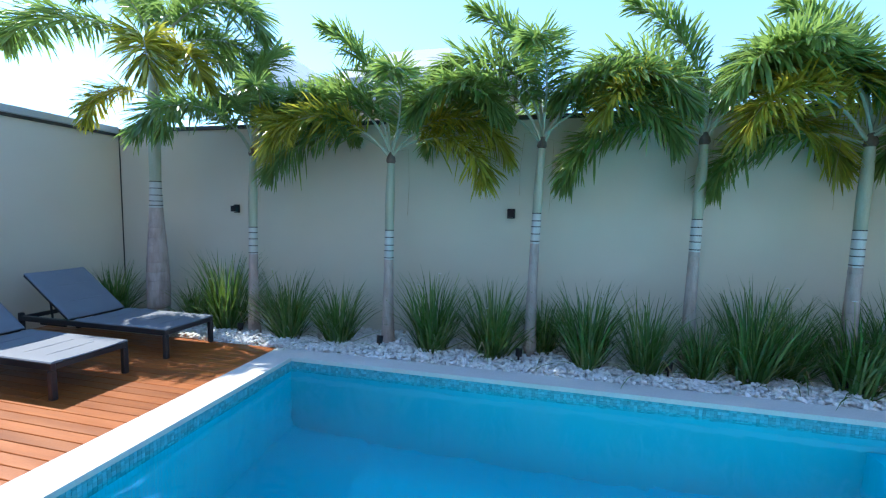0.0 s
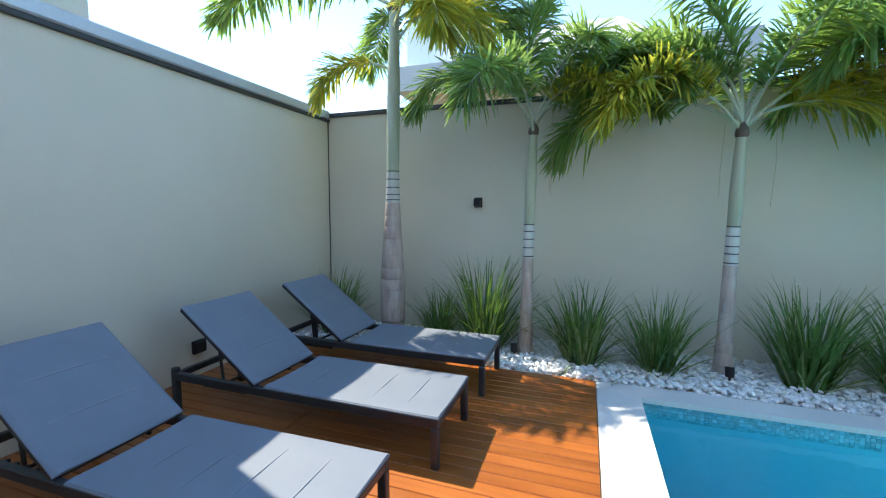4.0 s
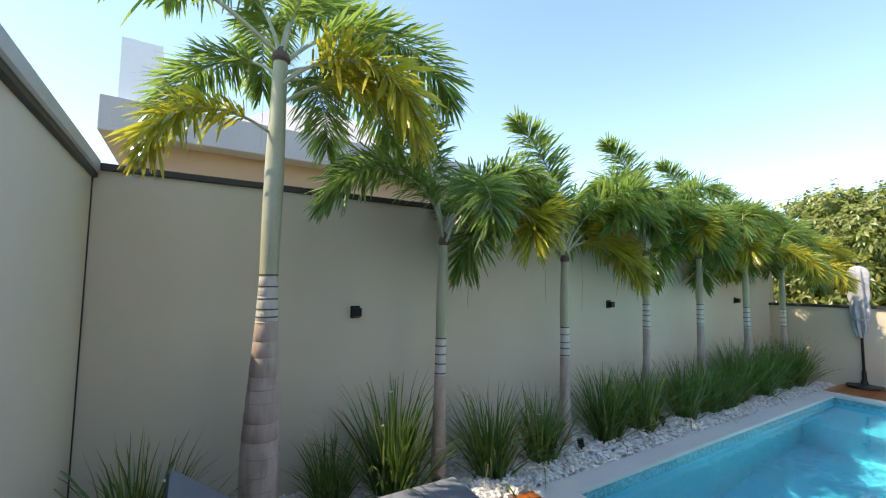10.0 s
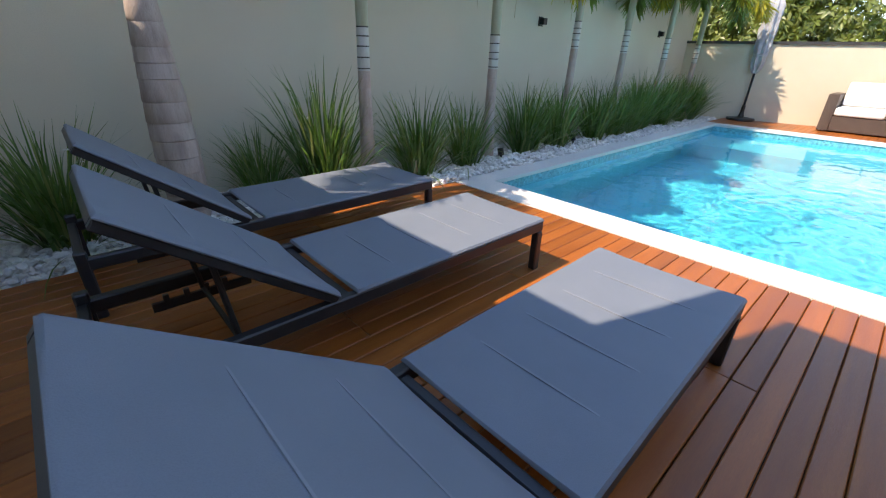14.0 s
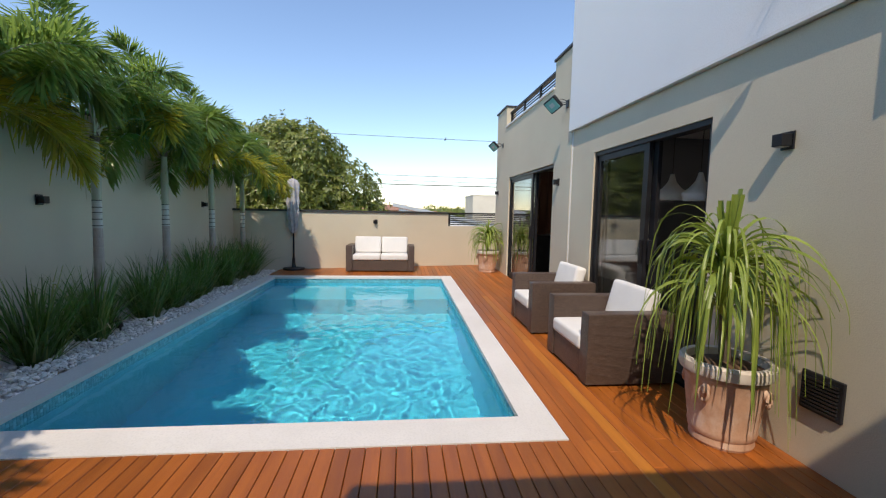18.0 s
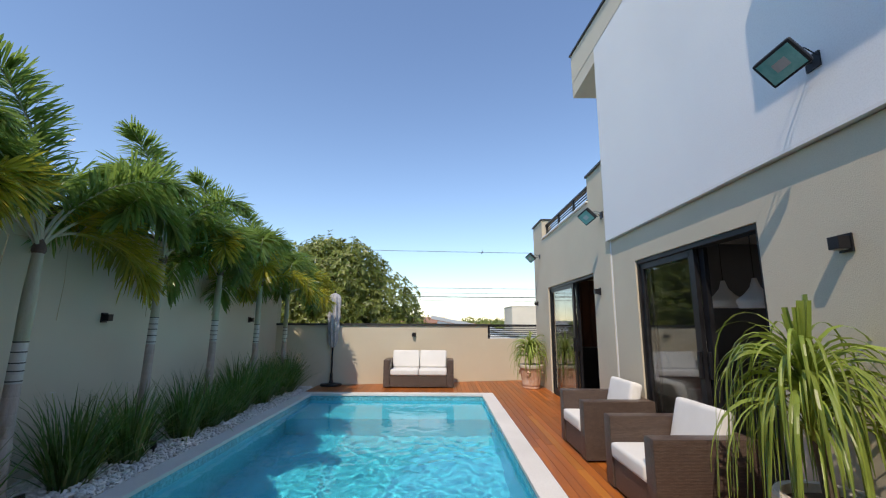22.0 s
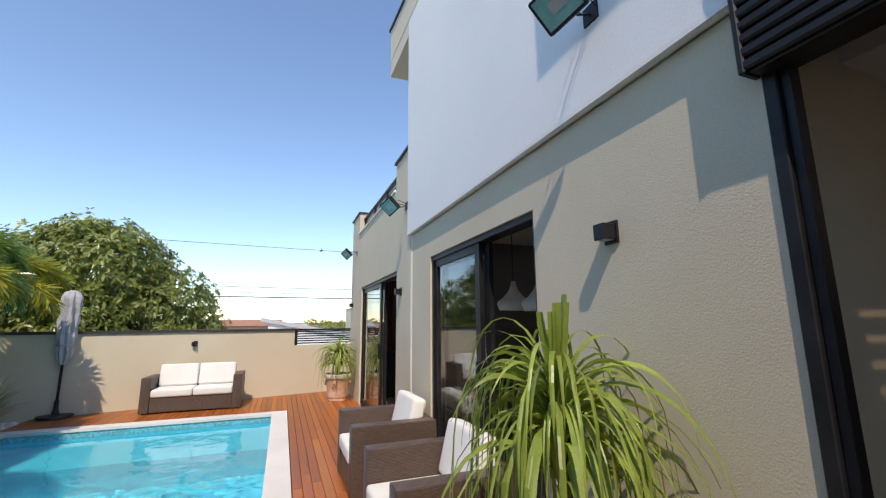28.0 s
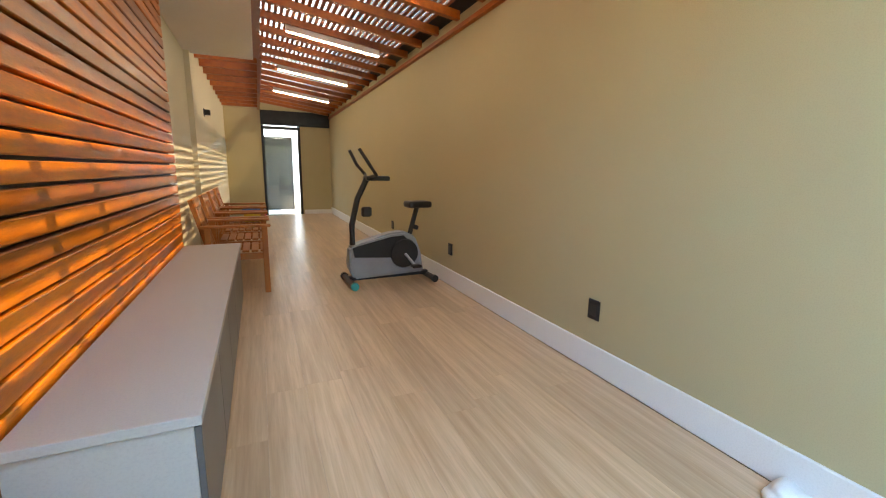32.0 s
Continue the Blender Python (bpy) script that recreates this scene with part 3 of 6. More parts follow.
# long room
gh = structure("wall_gym_house", bx(GX1, 2.85, -10.65, -7.25, -0.1, 2.9), PAINT_GREY, "warm grey painted wall of the long exercise room", "wall")
part("pier", bx(2.478, 2.85, -7.25, YF - TH, -0.1, 2.9), PAINT_GREY, gh)
part("recess", bx(GX1 + 0.06, 2.85, -12.3, -10.65, -0.1, 2.9), PAINT_GREY, gh)
part("end_length", bx(GX1, 2.85, GYE, -12.3, -0.1, 2.9), PAINT_GREY, gh)
structure("wall_gym_boundary", bx(0.0, GX0, GYE - 0.2, YF - 0.2, -0.1, 2.72), STUCCO_IN, "beige painted long wall of the exercise room", "wall")
ge = B()
box(ge, GX0, 0.83, GYE - 0.2, GYE, -0.1, 2.9)
box(ge, 1.74, 2.85, GYE - 0.2, GYE, -0.1, 2.9)
box(ge, 0.83, 1.74, GYE - 0.2, GYE, 2.50, 2.9)
structure("wall_gym_end", ge, STUCCO_IN, "beige end wall of the exercise room with a glass door", "wall")
structure("baseboard", bx(GX0, GX0 + 0.018, GYE, YF - 0.2, 0.0, 0.165, 0.004), WHITE, "white painted skirting along the boundary wall", "skirting")
structure("baseboard", bx(GX0 + 0.018, 0.80, GYE, GYE + 0.018, 0.0, 0.11, 0.004), WHITE, "white painted skirting on the end wall", "skirting")
sf = B()
box(sf, 1.838, GX1 + 0.1, -12.45, -6.85, 2.53, 2.80)
box(sf, 1.838, 2.428, -6.848, YF - 0.062, 2.76, 2.84)
box(sf, 2.428, GX1 + 0.1, -6.848, YF - TH, 2.76, 2.84)
structure("ceiling", sf, CEIL, "white plastered dropped ceiling beside the timber pergola", "ceiling")

# black post, lintel and shutter box of the long room's opening
fr_ = thing("door_3", "black aluminium frame of the wide open doorway", "door", kind="structure")
part("post", bx(2.385, 2.428, YF - 0.07, YF + 0.012, 0, 2.31, 0.004), BLACK, fr_)
part("guide", bx(2.355, 2.385, YF - 0.06, YF - 0.01, 0, 2.31, 0.003), BLACK, fr_)
part("post", bx(GX0, 0.17, YF - 0.08, YF + 0.02, 0, 2.31, 0.004), BLACK, fr_)
part("lintel", bx(0.0, 2.428, YF - 0.06, YF + 0.0, 2.31, 2.848), BLACK, fr_)
sb = thing("shutter_box", "black ribbed roller shutter box above the doorway", "shutter")
part("casing", bx(0.0, 2.427, YF + 0.002, YF + 0.07, 2.305, 2.847, 0.004), BLACK, sb)
for k in range(11):
    z = 2.315 + k * 0.048
    part("rib", bx(0.0, 2.442, YF + 0.07, YF + 0.088, z, z + 0.036, 0.008), BLACK, sb)
part("end_cap", bx(2.427, 2.452, YF + 0.002, YF + 0.09, 2.303, 2.849, 0.006), BLACK, sb)
structure("threshold", bx(GX0, 2.43, YF - 0.2, YF + 0.0, -0.04, 0.006), STONE_W, "pale stone threshold", "threshold")

# glass door at the far end and the daylight behind
gd = thing("door_4", "tall black framed glass door at the end of the room", "door", kind="structure")
part("jamb", bx(0.83, 0.89, GYE - 0.1, GYE + 0.02, 0, 2.42), BLACK, gd)
part("jamb", bx(1.68, 1.74, GYE - 0.1, GYE + 0.02, 0, 2.42), BLACK, gd)
part("head", bx(0.89, 1.68, GYE - 0.1, GYE + 0.02, 2.12, 2.19), BLACK, gd)
part("head", bx(GX0 + 0.01, 1.74, GYE + 0.022, GYE + 0.06, 2.21, 2.56), BLACK, gd, "black panel over the doorway")
gp = part("pane", bx(0.89, 1.68, GYE - 0.05, GYE - 0.042, 0.02, 2.12), GLASS, gd)
gp.visible_shadow = False
yard = B()
box(yard, -0.5, 4.0, -22.6, -22.4, -0.1, 3.0)
structure("wall_yard", yard, STUCCO_W, "white wall of the small yard behind the glass door", "wall")
structure("ceiling_yard", bx(-0.5, 4.0, -20.6, GYE - 0.2, 2.51, 2.66), CEIL, "plain slab over the small yard", "ceiling")
structure("floor_yard", bx(-0.5, 4.0, -22.4, GYE - 0.2, -0.1, -0.01), STONE_W, "pale paved yard behind the glass door", "floor")
dd = thing("door_5", "dark grey framed glass door across the small yard", "door", kind="structure")
part("frame", bx(0.93, 2.0, -19.2, -19.12, 0, 2.04, 0.005), PLASTIC_B, dd)
part("pane", bx(0.99, 1.94, -19.12, -19.11, 0.1, 1.96), DARKCAP_SHADE, dd, "dark reflecting glass")

# pool shell, coping, water
pa, pb, pc, pd = (PX0, PN), (PX0, PS), (PX1, PS), (PX1, PN)
sh = B()
zf = -1.45
vt = [sh.verts.new((x, y, -0.03)) for x, y in (pa, pb, pc, pd)]
vb = [sh.verts.new((x, y, zf)) for x, y in (pa, pb, pc, pd)]
sh.faces.new(vb)
for i in range(4):
    j = (i + 1) % 4
    sh.faces.new((vt[i], vt[j], vb[j], vb[i]))
pool = structure("pool", sh, POOLBLUE, "rectangular swimming pool lined with small blue mosaic", "pool")
bench = part("step", prism(B(), [(PX1 - 1.35, PN - 0.005), (PX1 - 1.35, PS + 0.005), (PX1, PS + 0.005), (PX1, PN - 0.005)], zf, -0.45), POOLBLUE, pool, "shallow bench across the end")
cp = thing("pool_coping", "white stone coping around the pool", "coping", kind="structure")
part("slab", prism(B(), [(OX0, ON), (OX0, OS), (pb[0] + 0.02, pb[1] + 0.02), (pa[0] + 0.02, pa[1] - 0.02)], -0.035, 0.004), STONE_W, cp)
part("slab", prism(B(), [(OX0, OS), (OX1, OS), (pc[0] - 0.02, pc[1] + 0.02), (pb[0] + 0.02, pb[1] + 0.02)], -0.035, 0.004), STONE_W, cp)
part("slab", prism(B(), [(OX1, OS), (OX1, ON), (pd[0] - 0.02, pd[1] - 0.02), (pc[0] - 0.02, pc[1] + 0.02)], -0.035, 0.004), STONE_W, cp)
part("slab", prism(B(), [(OX1, ON), (OX0, ON), (pa[0] + 0.02, pa[1] - 0.02), (pd[0] - 0.02, pd[1] - 0.02)], -0.035, 0.004), STONE_W, cp)
wz = -0.115


def ripple(x, y):
    p = Vector((x * 4.6, y * 4.6, 0.0))
    p += 0.6 * Vector((noise.noise(p * 0.8), noise.noise(p * 0.8 + Vector((5, 1, 0))), 0))
    return 0.0030 * noise.noise(p * 1.15) + 0.0012 * noise.noise(p * 2.4) + 0.0003 * noise.noise(p * 5.0)


wave_v, wave_f = [], []
NU, NV = 380, 230
for i in range(NU + 1):
    for j in range(NV + 1):
        u, v = i / NU, j / NV
        y = pa[1] + (pb[1] - pa[1]) * v
        x = PX0 + (PX1 - PX0) * u
        wave_v.append((x, y, wz + ripple(x, y)))
for i in range(NU):
    for j in range(NV):
        k = i * (NV + 1) + j
        wave_f.append((k, k + 1, k + NV + 2, k + NV + 1))
water = tagged(new("water", raw("water", wave_v, wave_f, WATER, True)), "clear rippled pool water", "water", kind="structure")
water.cycles.is_caustics_caster = True
pool.cycles.is_caustics_receiver = True
bench.cycles.is_caustics_receiver = True
sun.data.cycles.is_caustics_light = True
# waterline band of small tiles
tv, tf = [], []
for p, q in ((pa, pb), (pb, pc), (pc, pd), (pd, pa)):
    P0, P1 = Vector((*p, 0)), Vector((*q, 0))
    d = (P1 - P0).normalized()
    inward = Vector((-d.y, d.x, 0))
    for k in range(int((P1 - P0).length / 0.027)):
        for r in range(6):
            o = P0 + d * (k * 0.027 + 0.0015) + inward * 0.001
            z0 = -0.037 - r * 0.027
            i0 = len(tv)
            for dd_, zz, nn in ((0, z0 - 0.024, 0.003), (0.024, z0 - 0.024, 0.003), (0.024, z0, 0.003), (0, z0, 0.003), (-0.001, z0 - 0.025, 0), (0.025, z0 - 0.025, 0), (0.025, z0 + 0.001, 0), (-0.001, z0 + 0.001, 0)):
                c = o + d * dd_ + inward * nn
                tv.append((c.x, c.y, zz))
            tf += [(i0, i0 + 1, i0 + 2, i0 + 3)] + [(i0 + 4 + a, i0 + 4 + (a + 1) % 4, i0 + (a + 1) % 4, i0 + a) for a in range(4)]
band = part("tile_band", raw("tile_band", tv, tf, BANDTILE), None, pool, "band of small turquoise tiles at the waterline")
band["kind"] = "stuff"
band.cycles.is_caustics_receiver = True

# dark sheets standing in for shade under the deck, and the gravel bed
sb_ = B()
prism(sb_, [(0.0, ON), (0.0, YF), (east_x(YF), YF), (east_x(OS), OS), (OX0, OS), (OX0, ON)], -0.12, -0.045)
structure("deck_base", sb_, DARKCAP_SHADE, "dark sheet standing in for the shade under the deck", "floor")
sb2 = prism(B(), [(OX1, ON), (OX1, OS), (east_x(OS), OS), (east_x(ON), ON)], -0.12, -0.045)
structure("deck_base", sb2, DARKCAP_SHADE, "dark sheet standing in for the shade under the deck", "floor")
structure("gravel_bed", bx(0.0, 10.8, ON, 0.0, -0.12, -0.025), SOIL, "pale gravel bed along the garden wall", "ground")
structure("floor_gym_base", bx(GX0, 2.55, GYE, YF - 0.2, -0.12, -0.012), DARKCAP_SHADE, "underlay below the laminate floor", "floor")


# ---- garden: palms, clumps, pebbles ----
rng = random.Random(7)


def frond_mesh(name, material, length, e0, droop, leaflets, leaf_len, seed, wide=1.0):
    """A plumed palm frond along +x that rises at e0 degrees and arches over; slender drooping leaflets all round a pale rib."""
    r = random.Random(seed)
    pts, dirs = [Vector((0, 0, 0))], []
    steps = 30
    for i in range(steps):
        s = i / (steps - 1)
        a = radians(e0 - droop * s ** 1.35)
        d = Vector((math.cos(a), 0.12 * math.sin(3 * s + seed), math.sin(a))).normalized()
        dirs.append(d)
        pts.append(pts[-1] + d * (length / steps))
    dirs.append(dirs[-1])
    verts, faces = [], []
    seg = 5
    for i, p in enumerate(pts):
        rad = 0.013 * (1 - 0.88 * i / steps) + 0.0018
        side = dirs[i].cross(Vector((0, 0, 1))).normalized()
        top = side.cross(dirs[i])
        for k in range(seg):
            a = 2 * math.pi * k / seg
            verts.append(tuple(p + side * rad * math.cos(a) + top * rad * math.sin(a)))
    for i in range(len(pts) - 1):
        for k in range(seg):
            faces.append((i * seg + k, i * seg + (k + 1) % seg, (i + 1) * seg + (k + 1) % seg, (i + 1) * seg + k))
    ribs = len(faces)
    for j in range(leaflets):
        s = 0.24 + 0.76 * ((j + r.random()) / leaflets) ** 0.92
        f = s * steps
        i = min(int(f), steps - 1)
        p = pts[i].lerp(pts[i + 1], f - i)
        d = dirs[i]
        side = d.cross(Vector((0, 0, 1))).normalized()
        top = side.cross(d)
        roll = r.triangular(-0.9, 1.35, 0.3)
        rank = r.choice((-1, 1))
        out = side * (rank * math.cos(roll)) + top * math.sin(roll)
        tip = max(0.0, (s - 0.78) / 0.22)
        ll = leaf_len * min(1.0, 0.55 + (s - 0.24) * 2.4) * (1.0 - 0.45 * tip) * r.uniform(0.72, 1.12)
        way = (out + d * (r.uniform(0.40, 0.85) + 1.2 * tip) + Vector((r.gauss(0, 0.07), r.gauss(0, 0.07), r.gauss(0, 0.07)))).normalized()
        sag = Vector((0, 0, -1)) * ll * r.uniform(0.10, 0.48)
        w = 0.0080 * wide * r.uniform(0.7, 1.25)
        across = way.cross(Vector((r.gauss(0, 0.6), r.gauss(0, 0.6), 1))).normalized() * w
        k = len(verts)
        for u, kw in ((0.0, 0.4), (0.4, 0.95), (0.82, 1.0), (1.0, 0.22)):
            q = p + way * ll * u + sag * u * u
            verts += [tuple(q - across * kw), tuple(q + across * kw)]
        faces += [(k, k + 1, k + 3, k + 2), (k + 2, k + 3, k + 5, k + 4), (k + 4, k + 5, k + 7, k + 6)]
    me = raw(name, verts, faces, material)
    me.materials.append(PETIOLE)
    me.polygons.foreach_set("material_index", [1] * ribs + [0] * (len(faces) - ribs))
    return me


FRONDS = {
    "rise": frond_mesh("frond", FROND, 1.45, 87, 58, 460, 0.32, 21),
    "up": frond_mesh("frond", FROND, 1.38, 80, 112, 470, 0.33, 1),
    "arch": frond_mesh("frond", FROND, 1.55, 69, 134, 470, 0.33, 2),
    "wide": frond_mesh("frond", FROND, 1.50, 55, 120, 460, 0.33, 3),
    "low": frond_mesh("frond", FROND, 1.42, 39, 106, 450, 0.33, 4),
    "hang": frond_mesh("frond", FROND, 1.24, 26, 102, 410, 0.32, 5),
    "gold": frond_mesh("frond", FROND_Y, 1.40, 53, 120, 450, 0.33, 6),
    "goldhang": frond_mesh("frond", FROND_Y, 1.20, 29, 106, 400, 0.32, 8),
    "broad": frond_mesh("frond", FROND, 1.62, 27, 60, 480, 0.33, 14, 1.15),
    "goldbroad": frond_mesh("frond", FROND_Y, 1.30, 40, 116, 390, 0.33, 16, 1.2),
    "goldbroadhang": frond_mesh("frond", FROND_Y, 1.05, 26, 104, 320, 0.32, 18, 1.2),
}


def palm(x, y, z_ring, z_crown, girth, fronds, label, lean=(0, 0), big=1.0, seed=0):
    """Trunk with leaf scars, a pale ringed length, a smooth green shaft, and fronds of (kind, bearing, scale)."""
    t = thing("palm_tree", label, "palm", pose(x, y, -0.03), group="palms along the wall")
    r = random.Random(seed)
    top = Vector((lean[0], lean[1], z_crown))

    def spine(z):
        u = z / z_crown
        return Vector((lean[0] * u * u, lean[1] * u * u, z))

    def column(z0, z1, rad, step, notch):
        pts, rs = [], []
        z = z0
        while z < z1 - 0.01:
            h = min(step * r.uniform(0.75, 1.25), z1 - z)
            for u, k in ((0.0, 1 - notch), (0.06, 1 + notch), (0.9, 1.0), (1.0, 1 - notch * 0.6)):
                pts.append(spine(z + h * u * 0.999))
                rs.append(rad(z + h * u) * k)
            z += h
        return tube(B(), pts, rs, 18)

    if girth > 0.1:
        rad = lambda z: 0.058 + 0.074 * math.exp(-((z - 0.45) / 0.85) ** 2 * 0.9)
    else:
        rad = lambda z: girth * (0.72 + 0.55 * math.exp(-z / 0.55))
    part("trunk", column(0, z_ring - 0.32, rad, 0.115, 0.03), TRUNK, t, "grey-brown scarred trunk", 50)
    part("ringed_stem", column(z_ring - 0.32, z_ring, rad, 0.085, 0.02), SHAFT_PALE, t, "pale stem with dark leaf rings", 50)
    for k in range(5):
        z = z_ring - 0.30 + k * 0.075 + r.uniform(-0.012, 0.012)
        c = spine(z)
        part("leaf_ring", tube(B(), [c - Vector((0, 0, 0.005)), c + Vector((0, 0, 0.005))], rad(z) * 1.035, 18), RINGDARK, t)
    zs = np.linspace(z_ring, z_crown, 12)
    shaft_r = [rad(z_ring) * (1.0 + 0.07 * math.sin(math.pi * min(1, i / 8)) - 0.22 * max(0, (i - 6) / 5)) for i in range(12)]
    part("crownshaft", tube(B(), [spine(float(z)) for z in zs], shaft_r, 16), SHAFT, t, "smooth green crownshaft", 60)
    part("crown_boot", tube(B(), [spine(z_crown - 0.035), spine(z_crown - 0.01), spine(z_crown + 0.03), spine(z_crown + 0.09)], [rad(z_ring) * 0.85, rad(z_ring) * 1.08, rad(z_ring) * 0.95, rad(z_ring) * 0.35], 12), BARK, t, "dark fibre at the leaf bases", 40)
    for kind, bearing, k, *drop in fronds:
        low = drop[0] if drop else 0.0
        me = FRONDS[kind]
        at = Matrix.Translation(spine(z_crown + low) + Vector((0, 0, r.uniform(-0.06, 0.10)))) @ Matrix.Rotation(radians(bearing), 4, "Z") @ Matrix.Rotation(radians(r.uniform(-8, 8)), 4, "X") @ Matrix.Scale(k * big * 0.97, 4)
        part("frond", me, None, t, "arching yellow-green frond" if "gold" in kind else "", at=at)
    for q in range(2):
        a = r.uniform(0, 6.28)
        o = Vector((0.22 * math.cos(a), 0.22 * math.sin(a), 0))
        zt = z_crown + r.uniform(0.0, 0.2)
        part("fibre", tube(B(), [spine(zt) + o * 0.3, spine(zt) + o + Vector((0, 0, 0.02)), spine(zt - 0.35) + o * 1.1, spine(zt - r.uniform(0.5, 0.8)) + o * 1.05], 0.0022, 5), DRYLEAF, t, "dry dangling fibre")
    return t


PALM = "slim foxtail palm with arching plumed fronds in white pebbles"
palm(1.1, -0.46, 1.83, 3.50, 0.13, [("up", 25, 1.05), ("up", 130, 1.0), ("arch", 90, 1.0), ("broad", 188, 1.2, 0.0), ("wide", 5, 1.15, -0.05), ("low", 30, 1.0, -0.15), ("arch", 285, 0.75), ("goldbroadhang", 312, 1.15, -0.25), ("goldbroad", -14, 0.95, -0.35), ("goldbroadhang", 196, 0.85, -0.70), ("low", 60, 0.9, -0.2), ("low", 135, 0.9, -0.2)],
     "stout foxtail palm with a swollen grey trunk and yellowing fronds", (0.03, 0.02), 1.14, 1)
palm(2.555, -0.5, 1.3, 2.17, 0.062, [("rise", 95, 1.15), ("wide", 258, 0.95), ("arch", 350, 1.0), ("arch", 22, 0.95), ("up", 150, 0.95), ("arch", 188, 0.95), ("up", 300, 0.85), ("wide", 60, 0.85), ("gold", 320, 0.75)], PALM, (0.03, 0), 1.08, 2)
palm(4.25, -0.41, 1.3, 2.08, 0.064, [("rise", 195, 1.05), ("up", 5, 1.05), ("up", 165, 1.0), ("up", 280, 0.95), ("arch", 345, 1.0), ("arch", 195, 1.0), ("low", 186, 1.1), ("gold", 205, 1.0), ("gold", 2, 1.0), ("goldhang", 350, 1.0), ("arch", 80, 0.9)], PALM, (0.02, 0), 1.14, 3)
palm(5.84, -0.38, 1.53, 2.22, 0.060, [("rise", 188, 1.0), ("up", 185, 1.0), ("up", 15, 1.0), ("up", 260, 0.9), ("arch", 200, 1.0), ("arch", 340, 1.0), ("gold", 5, 1.05), ("wide", 175, 0.95), ("arch", 95, 0.9), ("low", 342, 0.9)], PALM, (0.05, 0), 1.15, 4)
palm(7.37, -0.3, 1.5, 2.24, 0.062, [("rise", 180, 0.95), ("up", 160, 1.0), ("up", 10, 1.05), ("up", 290, 0.9), ("arch", 190, 1.05), ("arch", 350, 1.05), ("gold", 345, 1.1), ("goldhang", 5, 1.05), ("hang", 180, 1.1), ("gold", 205, 0.9), ("arch", 70, 0.9)], PALM, (0.03, 0), 1.16, 5)
palm(8.62, -0.42, 1.42, 2.18, 0.062, [("rise", 185, 0.92), ("up", 185, 1.0), ("up", 350, 1.0), ("arch", 205, 1.05), ("arch", 340, 1.05), ("gold", 200, 1.0), ("hang", 170, 1.0), ("low", 10, 1.0), ("goldhang", 275, 0.85), ("hang", 320, 1.0)], PALM, (0.02, 0), 1.16, 6)
palm(10.05, -0.42, 1.36, 2.12, 0.060, [("rise", 182, 0.88), ("up", 30, 0.95), ("arch", 200, 1.0), ("arch", 345, 1.0), ("gold", 320, 0.95), ("low", 180, 1.0), ("hang", 345, 0.95), ("wide", 90, 0.9), ("goldhang", 260, 0.9)], PALM, (0.02, 0), 1.10, 7)


def clump_mesh(name, seed, blades, height):
    r = random.Random(seed)
    verts, faces = [], []
    for i in range(blades):
        a = r.uniform(0, 2 * math.pi)
        rad = 0.14 * math.sqrt(r.random())
        base = Vector((rad * math.cos(a), rad * math.sin(a), -0.03))
        a += r.gauss(0, 0.5)
        out = Vector((math.cos(a), math.sin(a), 0))
        ln = height * r.uniform(0.55, 1.12)
        tilt = abs(r.gauss(0.0, 0.40)) + 0.05
        curl = r.uniform(0.2, 1.0) * (1 + tilt)
        w = r.uniform(0.006, 0.012)
        across = Vector((-math.sin(a + r.gauss(0, 0.6)), math.cos(a), 0)).normalized()
        p, th = base.copy(), tilt
        n = 5
        k = len(verts)
        for s in range(n + 1):
            u = s / n
            ww_ = w * (1 - u ** 2.2) + 0.0006
            verts += [tuple(p - across * ww_), tuple(p + across * ww_)]
            th = tilt + curl * u ** 2
            p = p + (out * math.sin(th) + Vector((0, 0, math.cos(th)))) * (ln / n)
        for s in range(n):
            faces.append((k + 2 * s, k + 2 * s + 1, k + 2 * s + 3, k + 2 * s + 2))
    return raw(name, verts, faces, BLADE)


CLUMPS = [clump_mesh("foliage", 20 + i, 230, 0.92) for i in range(4)]
spots = [(0.42, -0.52, 0.88), (1.63, -0.40, 0.66), (2.15, -0.46, 1.02), (3.08, -0.58, 0.94), (3.72, -0.58, 0.84), (4.80, -0.52, 0.98), (5.47, -0.54, 0.93), (6.40, -0.56, 0.92), (6.93, -0.58, 0.82),
         (7.83, -0.54, 0.97), (8.22, -0.36, 0.88), (8.60, -0.60, 0.92), (9.02, -0.40, 0.92), (9.45, -0.54, 0.94), (9.85, -0.60, 0.95), (10.28, -0.48, 0.90), (5.98, -0.24, 0.74), (7.40, -0.62, 0.70)]
